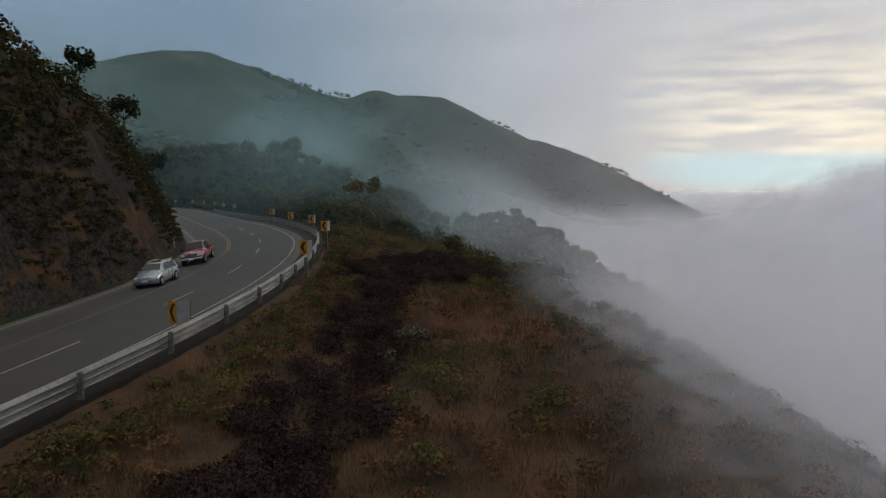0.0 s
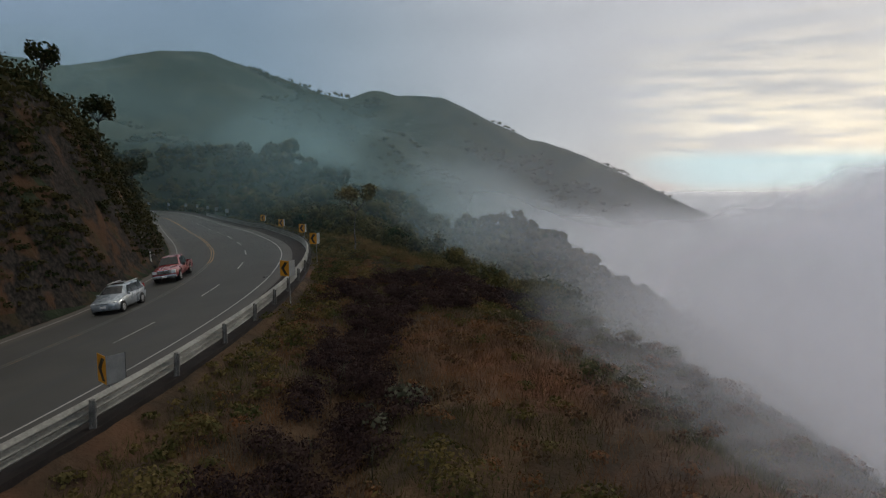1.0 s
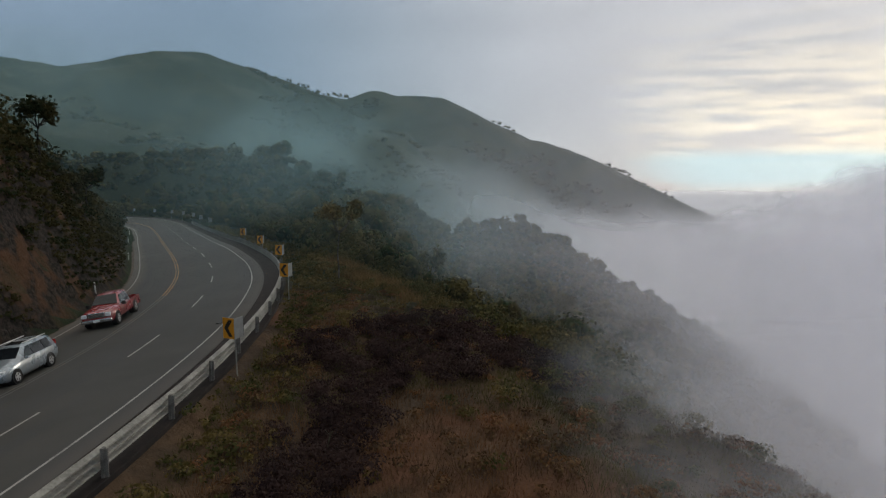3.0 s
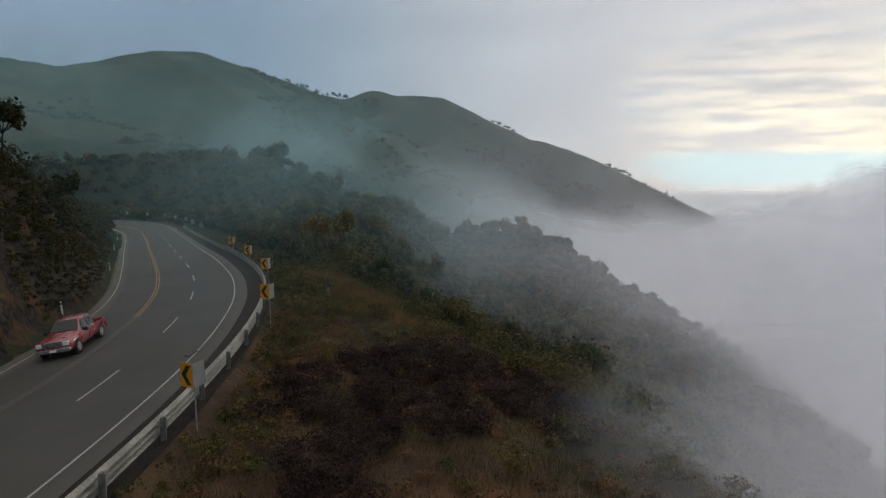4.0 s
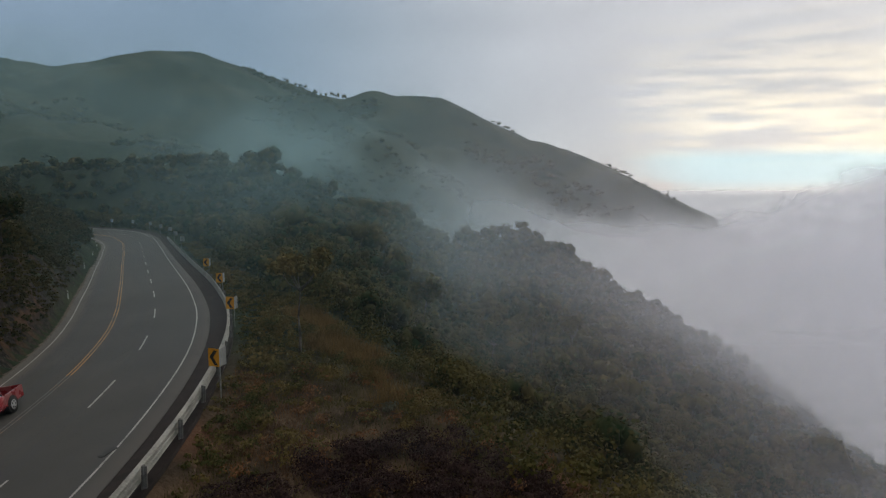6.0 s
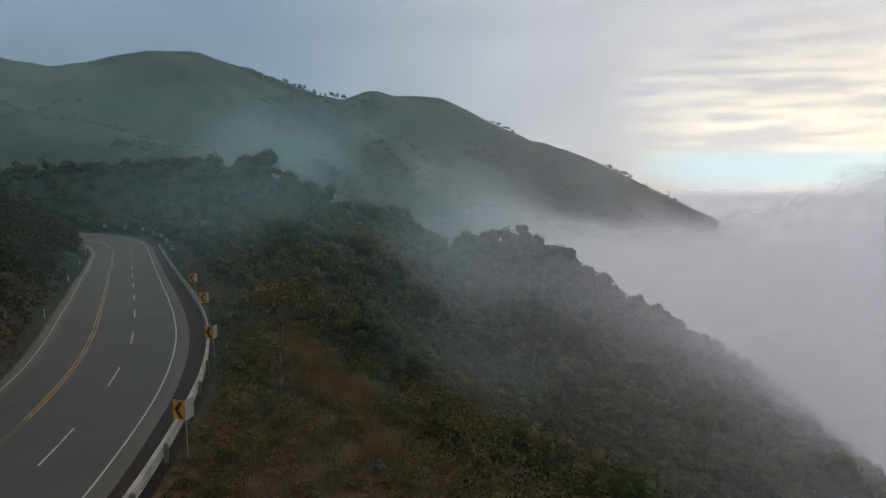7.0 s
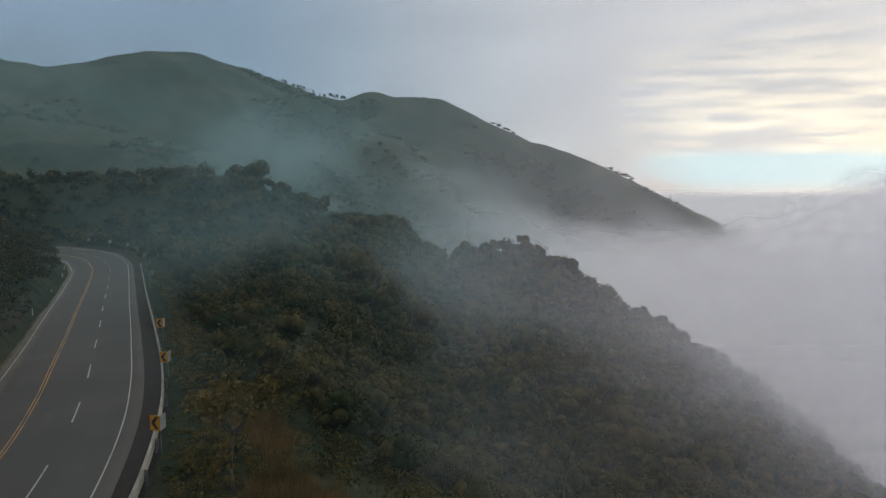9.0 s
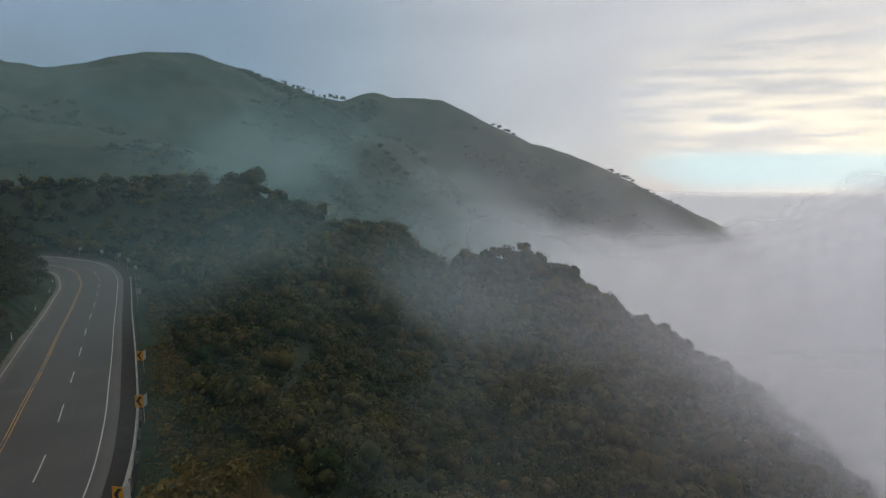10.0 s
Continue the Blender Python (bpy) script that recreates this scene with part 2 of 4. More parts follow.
def on_road(s, n, up=0.0):
    """The place s metres along the lane line and n metres to its right."""
    p = np.array([np.interp(s, STATION, AXIS[:, i]) for i in range(3)])
    q = np.array([np.interp(s, STATION, ASIDE[:, i]) for i in range(3)])
    n = n * np.interp(s, STATION, WIDTH)
    return Vector((p[0] + q[0] * n, p[1] + q[1] * n, p[2] + np.interp(s, STATION, BANKS) * n + up))


def heading(s):
    a = [np.interp(s, STATION, AHEAD[:, i]) for i in (0, 1)]
    return math.degrees(math.atan2(-a[0], a[1]))


def station(x, y):
    i = int(np.argmin((AXIS[:, 0] - x) ** 2 + (AXIS[:, 1] - y) ** 2))
    return STATION[i] + (x - AXIS[i, 0]) * AHEAD[i, 0] + (y - AXIS[i, 1]) * AHEAD[i, 1], (x - AXIS[i, 0]) * ASIDE[i, 0] + (y - AXIS[i, 1]) * ASIDE[i, 1]


def hashed(ix, iy, seed):
    v = np.sin(ix * 127.1 + iy * 311.7 + seed * 74.7) * 43758.5453
    return v - np.floor(v)


def value_noise(x, y, seed=0):
    ix, iy = np.floor(x), np.floor(y)
    fx, fy = x - ix, y - iy
    fx, fy = fx * fx * (3 - 2 * fx), fy * fy * (3 - 2 * fy)
    a, b = hashed(ix, iy, seed), hashed(ix + 1, iy, seed)
    c, d = hashed(ix, iy + 1, seed), hashed(ix + 1, iy + 1, seed)
    return (a + (b - a) * fx) * (1 - fy) + (c + (d - c) * fx) * fy


def rough(x, y, size, seed=0, octaves=4):
    """Fractal noise about zero, of unit reach, with lumps of that size."""
    out, amp, total = 0 * x, 1.0, 0.0
    for o in range(octaves):
        out = out + amp * (value_noise(x / size * 2 ** o + 17 * o, y / size * 2 ** o - 9 * o, seed + o) - 0.5) * 2
        total, amp = total + amp, amp * 0.5
    return out / total


def fall(v, lo, hi):
    t = np.clip((v - lo) / (hi - lo), 0, 1)
    return t * t * (3 - 2 * t)


def nearest(x, y, pts):
    """Index of the nearest point of a line, and the distance to it."""
    flat = np.stack([x.ravel(), y.ravel()], 1)
    idx, dist = np.empty(len(flat), int), np.empty(len(flat))
    for a in range(0, len(flat), 20000):
        d = ((flat[a:a + 20000, None, :] - pts[None, :, :2]) ** 2).sum(-1)
        idx[a:a + 20000] = d.argmin(1)
        dist[a:a + 20000] = np.sqrt(d.min(1))
    return idx.reshape(x.shape), dist.reshape(x.shape)


def envelope(x, y, pts, slope):
    """The surface of cones that fall from every point of a crest line, and the distance to that line."""
    flat = np.stack([x.ravel(), y.ravel()], 1)
    top, dist = np.empty(len(flat)), np.empty(len(flat))
    for a in range(0, len(flat), 20000):
        d = np.sqrt(((flat[a:a + 20000, None, :] - pts[None, :, :2]) ** 2).sum(-1))
        top[a:a + 20000] = (pts[None, :, 2] - slope * d).max(1)
        dist[a:a + 20000] = d.min(1)
    return top.reshape(x.shape), dist.reshape(x.shape)


# crest of the big mountain, and of the wooded spur across the bend
CREST = smooth_curve([(-900, 700, 230), (-700, 800, 190), (-564, 844, 169), (-508, 894, 172), (-440, 944, 200), (-399, 1044, 219), (-354, 1124, 210), (-285, 1194, 190),
                      (-255, 1294, 186), (-205, 1344, 184), (-146, 1344, 200), (-99, 1344, 190), (-22, 1344, 188), (19, 1324, 171), (75, 1284, 133),
                      (128, 1244, 100), (186, 1194, 84), (234, 1124, 61), (245, 1044, 36), (263, 944, 19), (298, 834, -12), (317, 744, -40), (340, 640, -75), (380, 520, -130)], 8)
SPUR = smooth_curve([(-230, 300, 14), (-150, 262, 17), (-100, 246, 19), (-66, 240, 17), (-40, 242, 7), (-18, 258, -4), (2, 277, -13), (35, 303, -14), (70, 330, -38), (130, 370, -85)], 10)


def ground_height(x, y):
    x, y = np.asarray(x, float), np.asarray(y, float)
    i, _ = nearest(x, y, AXIS)
    n = (x - AXIS[i, 0]) * ASIDE[i, 0] + (y - AXIS[i, 1]) * ASIDE[i, 1]
    n = n / WIDTH[i]
    base, bank = AXIS[i, 2], BANKS[i] * WIDTH[i]
    along = AXIS[i, 1]
    # road bed
    z = base + bank * np.clip(n, -9, 6.6) - 0.22
    # right of the rail: a brushy bench, wide at first, that breaks off into the valley
    d = np.maximum(n - 6.7, 0)
    bench = np.interp(along, [-40, 20, 34, 48, 60, 72, 90, 130, 180], [24, 24, 21, 15, 10, 6, 4, 5, 6])
    bench = bench + 1.5 * rough(x, y, 14.0, 3)
    over = np.maximum(d - bench, 0)
    soft = over * over / (over + 7.0)
    drop = 0.11 * np.minimum(d, bench) + 0.79 * soft
    z = z - drop + fall(d, 0.5, 5) * (0.55 * rough(x, y, 6.0, 5) + 0.25 * rough(x, y, 1.8, 6, 3))
    z = z + fall(over, 5, 40) * (5.0 * rough(x, y, 42.0, 8) + 2.0 * rough(x, y, 12.0, 9)) + 0.15 * fall(d, 0, 1) - 0.55 * fall(d, 0.05, 0.9) * fall(-d, -7, -2.5)
    # the wooded hillside beyond the bench, one long face down to the valley
    shift = np.interp(y, [20, 55, 70, 85, 110, 140, 190, 230, 280], [34, 26, 19, 14, 9, 2, 0, 4, 4])
    q = x - shift
    face = np.interp(q, [-26, -18, -7, 15, 40, 75, 110, 150, 400], [0, -4, -15, -25.5, -35, -46, -64, -94, -300])
    face = face - 0.6 * np.maximum(y - 300, 0) + fall(q, -26, 10) * (2.6 * rough(x, y, 30.0, 8) + 1.3 * rough(x, y, 9.0, 9))
    side = base + bank * 6.6 - 0.7 + face + 0.4 * rough(x, y, 5.0, 10)
    side = np.where(n > 6.7, side, -500)
    side = np.where(d < 9, np.minimum(side, base + bank * 6.6 - 0.35 + 0 * side), side)
    z = np.where(n > 6.7, np.maximum(z, side * fall(d, -1, 4) + z * (1 - fall(d, -1, 4))), z)
    # a shallow gully down the middle of the bench
    z = z - 0.9 * np.exp(-((x + 4.7 - 0.6 * np.sin(y * 0.3)) / 1.5) ** 2) * fall(y, 8, 16) * fall(-y, -52, -44) * fall(d, 0, 2)
    # left of the road: a cut into rock, then the hill
    u = np.maximum(-n - 8.7, 0)
    cut = np.interp(along, [-40, 30, 60, 85, 100, 125, 150, 200], [18, 18, 16.5, 12.0, 7.0, 4.5, 4.0, 5.0])
    cut = cut * (1 + 0.16 * rough(x, y, 15.0, 12))
    face = np.interp(along, [0, 80, 110, 160], [2.3, 2.1, 1.3, 1.0])
    rise = np.minimum(face * u, cut) + 0.62 * np.maximum(u - cut / face, 0)
    rise = rise + fall(u, 0.6, 4) * (1.4 * rough(x, y, 7.0, 15) + 1.2 * rough(x, y, 2.4, 16, 3))
    rise = np.where(u > 60, np.maximum(rise, 0), rise)
    z = z + rise - 0.25 * fall(u, 0, 0.5) * fall(-u, -2.0, -0.8)
    z = np.maximum(z, -260 + 12 * rough(x, y, 160.0, 20))
    # spur and mountain
    for crest, slope, size, amp, seed in ((SPUR, 0.62, 26.0, 5.0, 30), (CREST, 0.50, 190.0, 62.0, 40)):
        roof, dist = envelope(x, y, crest, slope)
        calm = 1 - 0.85 * fall(x, 230, 320) if seed == 40 else 1.0
        top = roof + amp * calm * fall(dist, 0, size * 1.3) * rough(x, y, size, seed, 4) + 0.05 * amp * rough(x, y, size * 0.22, seed + 7, 2)
        if seed == 30:
            top = z + (top - z) * fall(np.abs(n), 9.5, 30)
            k2 = 0.5 + 0.5 * np.clip((top - z) / (0.25 * size), -1, 1)
            z = np.maximum(z, z + (top - z) * k2)
        else:
            z = np.maximum(z, top)
    return z


def mesh_object(name, verts, faces, mat, parent=None, label="", smooth=False):
    me = bpy.data.meshes.new(name)
    me.from_pydata(verts, [], faces)
    me.materials.append(mat)
    if smooth:
        me.polygons.foreach_set("use_smooth", [True] * len(me.polygons))
    ob = new(name, me)
    if parent is not None:
        ob.parent = parent
    if label:
        ob["label"] = label
    return ob


def raw_mesh(name, verts, loops, sides, mat, smooth=False):
    """A large mesh from arrays: all faces have the same number of sides."""
    me = bpy.data.meshes.new(name)
    nf = len(loops) // sides
    me.vertices.add(len(verts))
    me.vertices.foreach_set("co", np.ascontiguousarray(verts, np.float32).ravel())
    me.loops.add(len(loops))
    me.loops.foreach_set("vertex_index", np.ascontiguousarray(loops, np.int32))
    me.polygons.add(nf)
    me.polygons.foreach_set("loop_start", np.arange(0, nf * sides, sides, dtype=np.int32))
    if smooth:
        me.polygons.foreach_set("use_smooth", np.ones(nf, bool))
    me.update(calc_edges=True)
    me.materials.append(mat)
    return new(name, me)


def grid_loops(nx, ny):
    a = (np.arange(ny - 1)[:, None] * nx + np.arange(nx - 1)[None, :]).ravel()
    return np.stack([a, a + 1, a + nx + 1, a + nx], 1).ravel()


def spaced(parts):
    """Coordinates with a step of its own in each stretch: (from, to, step) rows."""
    return np.concatenate([np.arange(a, b, s) for a, b, s in parts])


def build_ground():
    """One sheet in two blocks: fine round the road, coarser over the mountain; the blocks overlap behind the spur."""
    blocks = [([(-2600, -900, 100), (-900, -240, 16), (-240, -110, 4), (-110, -60, 1.4), (-60, 26, 0.6), (26, 120, 1.6), (120, 420, 6), (420, 900, 30), (900, 3000, 140)],
               [(-400, -60, 40), (-60, 6, 3), (6, 112, 0.65), (112, 240, 1.5), (240, 452, 3)], 0.0),
              ([(-2600, -900, 100), (-900, 500, 7), (500, 900, 30), (900, 3000, 140)], [(436, 1400, 7), (1400, 1500, 20), (1500, 3600, 100)], -1.5)]
    verts, loops, base = [], [], 0
    for px, py, dz in blocks:
        xs, ys = spaced(px), spaced(py)
        gx, gy = np.meshgrid(xs, ys)
        verts.append(np.stack([gx, gy, ground_height(gx, gy) + dz], -1).reshape(-1, 3))
        loops.append(grid_loops(len(xs), len(ys)) + base)
        base += len(verts[-1])
    ob = raw_mesh("ground", np.concatenate(verts), np.concatenate(loops), 4, GROUND, True)
    return tagged(ob, "steep brown and green mountainside falling into a misty valley", "ground", kind="structure")


build_ground()


# ---- the road ----
def ribbon(name, s0, s1, n0, n1, up, mat, step=1.5, thick=0.0, parent=None, cross=1):
    """A strip along the road between two stations and two offsets."""
    ss = np.linspace(s0, s1, max(2, int((s1 - s0) / step) + 1))
    ns = np.linspace(n0, n1, cross + 1)
    verts = [on_road(s, n, up) for s in ss for n in ns]
    w = cross + 1
    faces = [(a * w + b, a * w + b + 1, (a + 1) * w + b + 1, (a + 1) * w + b) for a in range(len(ss) - 1) for b in range(cross)]
    uvs = [(s, n) for s in ss for n in ns]
    if thick:
        k = len(verts)
        verts += [v - Vector((0, 0, thick)) for v in verts]
        uvs += uvs
        for a in range(len(ss) - 1):
            p, q = a * w, (a + 1) * w
            faces += [(p, q, q + k, p + k), (q + w - 1, p + w - 1, p + w - 1 + k, q + w - 1 + k)]
    ob = mesh_object(name, verts, faces, mat, parent)
    layer = ob.data.uv_layers.new(name="road")
    for loop in ob.data.loops:
        layer.data[loop.index].uv = uvs[loop.vertex_index]
    return ob


S_END = STATION[-1] - 2
road = tagged(ribbon("road", 0, S_END, -8.45, 4.75, 0.0, ASPHALT, 1.5, 0.35, None, 10), "grey asphalt mountain road with a climbing lane, banked in a bend", "road", kind="structure")
gutter = tagged(ribbon("gutter", 0, S_END, 4.754, 6.6, -0.03, GUTTER, 2.0, 0.3, None, 4), "very dark reddish-brown drainage gutter along the outer road edge", "gutter", kind="structure")
tagged(ribbon("verge", 0, S_END, -9.35, -8.454, -0.02, VERGE, 2.0, 0.25, None, 2), "tan gravel verge along the inner road edge", "verge", kind="structure")
ribbon("edge_line", 2, S_END, RIGHT_LINE - 0.055, RIGHT_LINE + 0.055, 0.006, WHITE_LINE, 1.5, 0, road)
ribbon("edge_line", 2, S_END, LEFT_LINE - 0.055, LEFT_LINE + 0.055, 0.006, WHITE_LINE, 1.5, 0, road)
for off in (-0.13, 0.13):
    for a, b, paint in ((2, 60, YELLOW_LINE), (60, 112, YELLOW_WORN), (112, S_END, YELLOW_LINE)):
        ribbon("centre_line", a, b, YELLOW + off - 0.05, YELLOW + off + 0.05, 0.006, paint, 1.5, 0, road)
DASHES = [16.5, 28.9, 41.2, 53.6, 66.0, 78.4, 91.2, 104.0, 116.2, 128.5, 140.3, 152.2, 164.5, 176.3]
while DASHES[-1] + 17 < S_END:
    DASHES.append(DASHES[-1] + 12.1)
for s in DASHES:
    ribbon("lane_dash", s, s + 4.7, -0.06, 0.06, 0.006, WHITE_LINE, 1.5, 0, road)

# ---- things along the road ----
def part(name, bm, mat, parent=None, label="", smooth=False):
    me = bpy.data.meshes.new(name)
    bm.to_mesh(me)
    bm.free()
    me.materials.append(mat)
    if smooth:
        me.polygons.foreach_set("use_smooth", [True] * len(me.polygons))
    ob = new(name, me)
    if parent is not None:
        ob.parent = parent
    if label:
        ob["label"] = label
    return ob


def box(sx_, sy_, sz_, at=(0, 0, 0), bevel=0.0, bm=None):
    bm = bm or bmesh.new()
    got = bmesh.ops.create_cube(bm, size=1.0, matrix=Matrix.Translation(at) @ Matrix.Diagonal((sx_, sy_, sz_, 1)))
    if bevel:
        edges = list({e for v in got["verts"] for e in v.link_edges})
        bmesh.ops.bevel(bm, geom=edges, offset=bevel, segments=2, affect="EDGES", profile=0.6)
    return bm


def tube(r0, r1, a, b, sides=8, bm=None):
    """A tapered round bar from a to b."""
    bm = bm or bmesh.new()
    a, b = Vector(a), Vector(b)
    turn = (b - a).to_track_quat("Z", "Y").to_matrix().to_4x4()
    bmesh.ops.create_cone(bm, cap_ends=True, segments=sides, radius1=r0, radius2=r1, depth=(b - a).length, matrix=Matrix.Translation((a + b) / 2) @ turn)
    return bm


def slab(points, thick, bm=None):
    """A flat outline in x and z, thickened along y."""
    bm = bm or bmesh.new()
    front = [bm.verts.new((x, -thick / 2, z)) for x, z in points]
    back = [bm.verts.new((x, thick / 2, z)) for x, z in points]
    bm.faces.new(front)
    bm.faces.new(back[::-1])
    for i in range(len(points)):
        j = (i + 1) % len(points)
        bm.faces.new((front[j], front[i], back[i], back[j]))
    bmesh.ops.recalc_face_normals(bm, faces=bm.faces)
    return bm


def empty(name, m):
    ob = new(name)
    ob.matrix_world = m
    return ob


SIGN_YELLOW = speckled("yellow_reflective_sheet", (0.42, 0.175, 0.010), (0.54, 0.24, 0.016), 2.0, 0.5)
SIGN_BLACK = speckled("black_sign_ink", (0.012, 0.011, 0.01), (0.02, 0.018, 0.016), 3.0, 0.5)
SIGN_BACK = speckled("bare_aluminium_sheet", (0.15, 0.15, 0.138), (0.23, 0.225, 0.21), 2.0, 0.65, 0.05)
MARKER_WHITE = speckled("white_plastic_post", (0.42, 0.41, 0.38), (0.58, 0.57, 0.52), 2.5, 0.6)
MARKER_DARK = speckled("dark_reflector", (0.03, 0.02, 0.02), (0.06, 0.03, 0.03), 5.0, 0.4)


def ground_at(x, y):
    return float(ground_height(np.array([x]), np.array([y]))[0])


def beam_profile():
    """Section of a tall three-wave beam: offset towards the road, height."""
    pts = []
    for i in range(25):
        u = i / 24
        pts.append((0.085 * math.cos(u * 6 * math.pi + math.pi) - 0.03, 0.12 + 0.74 * u))
    return pts


def guard_rail():
    rail = new("guard_rail")
    rail.location = on_road(60, RAIL)
    tagged(rail, "galvanised three-wave steel guard rail on weathered concrete posts", "guard rail")
    inv = Matrix.Translation(-rail.location)
    profile = beam_profile()
    gap = 4.22
    s = 80.7 - 17 * gap
    post_mesh = None
    while s < 226:
        # posts, outside the beam
        p = on_road(s, RAIL + 0.16)
        g = min(ground_at(p.x, p.y), p.z - 0.1)
        if post_mesh is None:
            bm = bmesh.new()
            box(0.10, 0.17, 2.0, (-0.02, 0, -0.1), 0.012, bm)
            box(0.16, 0.06, 1.96, (0.05, 0, -0.12), 0.010, bm)
            post_mesh = part("post", bm, POST, rail)
            ob = post_mesh
        else:
            ob = new("post", post_mesh.data)
            ob.parent = rail
        lean = random.uniform(-1.2, 1.2)
        ob.matrix_local = inv @ pose(p.x, p.y, p.z + 0.01, random.uniform(-1, 1), lean + 1.5, heading(s))
        # one beam panel to the next post
        verts, faces = [], []
        sag = random.uniform(-0.012, 0.012)
        for j in range(4):
            q = s + (gap + 0.03) * j / 3
            side = on_road(q, RAIL + 1) - on_road(q, RAIL)
            side.z = 0
            at = on_road(q, RAIL, sag * math.sin(math.pi * j / 3))
            for t in (0.0, 0.008):
                for o, h in profile:
                    verts.append(inv @ (at + side * (o + t) + Vector((0, 0, h))))
        w, m = 2 * len(profile), len(profile)
        for j in range(3):
            for i in range(m - 1):
                a, b = j * w + i, (j + 1) * w + i
                faces += [(a, a + 1, b + 1, b), (a + m, b + m, b + m + 1, a + m + 1)]
            a, b = j * w, (j + 1) * w
            faces += [(a, b, b + m, a + m), (a + m - 1, a + w - 1, b + w - 1, b + m - 1)]
        mesh_object("beam", verts, faces, STEEL, rail, smooth=True)
        s += gap


guard_rail()


def chevron_sign():
    """Two sheets that meet in a wedge: a yellow chevron to one side, a bare back to the other."""
    sign = new("chevron_sign")
    w, h = 0.76, 1.0
    c, s = math.cos(radians(33)), math.sin(radians(33))
    panel = part("panel", box(w, 0.012, h, (0, 0, 0), 0.004), SIGN_YELLOW, sign, "yellow reflective sheet with rounded edge")
    panel.matrix_local = pose(-0.36 * c, 0.36 * s - 0.05, 1.95, 0, 0, -33)
    part("back_face", box(w - 0.02, 0.004, h - 0.02, (0, 0.009, 0), 0.001), SIGN_BACK, panel, "bare grey metal back")
    k = 0.30
    arrow = [(-0.29, 0), (0.02, k + 0.1), (0.27, k + 0.1), (-0.03, 0), (0.27, -k - 0.1), (0.02, -k - 0.1)]
    part("chevron", slab(arrow, 0.006), SIGN_BLACK, panel, "black arrow mark").matrix_local = pose(0, -0.011, 0)
    back = part("back_panel", box(w * 0.92, 0.012, h, (0, 0, 0), 0.004), SIGN_BACK, sign, "bare grey metal back of the second sheet")
    back.matrix_local = pose(0.02 + 0.33 * math.cos(radians(68)), -0.05 + 0.33 * math.sin(radians(68)), 1.95, 0, 0, 68)
    part("rim", box(0.02, 0.02, h + 0.02, (w * 0.46, 0, 0), 0.004), SIGN_BLACK, back)
    part("pole", tube(0.032, 0.03, (0.0, 0.10, -0.9), (0.0, 0.10, 2.3), 10), SIGN_BACK, sign, "thin galvanised pole")
    for z in (1.65, 2.25):
        part("bracket", box(0.30, 0.03, 0.03, (-0.08, 0.075, z), 0.004), SIGN_BACK, sign)
    return tagged(sign, "yellow and black chevron sign on a galvanised pole behind the rail", "road sign", "chevron signs round the bend")


def signs():
    first = chevron_sign()
    # the middle of each yellow sheet
    sheets = [(-12.6, 25.2, 1.90), (-10.93, 43.3, 2.75), (-12.70, 60.16, 3.02), (-17.58, 76.74, 2.62), (-24.26, 92.66, 2.10), (-30.90, 106.2, 1.93)]
    for i, (x, y, z) in enumerate(sheets):
        turn = heading(station(x, y)[0])
        c, q = math.cos(radians(turn)), math.sin(radians(turn))
        dx, dy = -0.30, 0.15
        m = pose(x - dx * c + dy * q, y - dx * q - dy * c, z - 1.95, random.uniform(-1.0, 1.0), random.uniform(-1.0, 1.0), turn)
        if i == 0:
            first.matrix_world = m
        else:
            copy_thing(first, m)
    for s in (197, 216, 234, 250, 263, 275, 287):
        p = on_road(s, RAIL + 0.9, 0.1)
        ob = copy_thing(first, pose(p.x, p.y, p.z, 0, 0, heading(s) + 190))
        ob["label"] = "chevron sign seen from its bare metal back, on a pole"


signs()


def marker_post():
    ob = new("marker_post")
    part("shaft", box(0.11, 0.07, 1.25, (0, 0, 0.42), 0.02), MARKER_WHITE, ob)
    part("band", box(0.115, 0.075, 0.16, (0, 0, 0.84), 0.015), MARKER_DARK, ob, "dark reflective band")
    return tagged(ob, "slim white plastic marker post with a dark band on the verge", "marker post", "marker posts on the inner verge")


def marker_posts():
    first = marker_post()
    for i, (s, n) in enumerate(((114.3, -9.3), (149.0, -9.1), (180.6, -9.3), (203.0, -9.3), (226.5, -9.2), (243.0, -9.2))):
        p = on_road(s, n)
        z = max(ground_at(p.x, p.y), p.z - 0.25)
        m = pose(p.x, p.y, z, random.uniform(-4, 4), random.uniform(-4, 4), heading(s))
        if i == 0:
            first.matrix_world = m
        else:
            copy_thing(first, m)


marker_posts()


def litter():
    """A flat dark scrap on the outer edge line."""
    bm = box(0.9, 0.28, 0.05, (0, 0, 0.03), 0.015)
    for v in bm.verts:
        v.co.z += 0.02 * math.sin(9 * v.co.x)
    ob = part("tyre_scrap", bm, SIGN_BLACK)
    p = on_road(97.2, 3.45)
    ob.matrix_world = pose(p.x, p.y, p.z, 0, -6, heading(97) + 70)
    tagged(ob, "dark strip of torn tyre lying on the edge line", "tyre scrap")


litter()


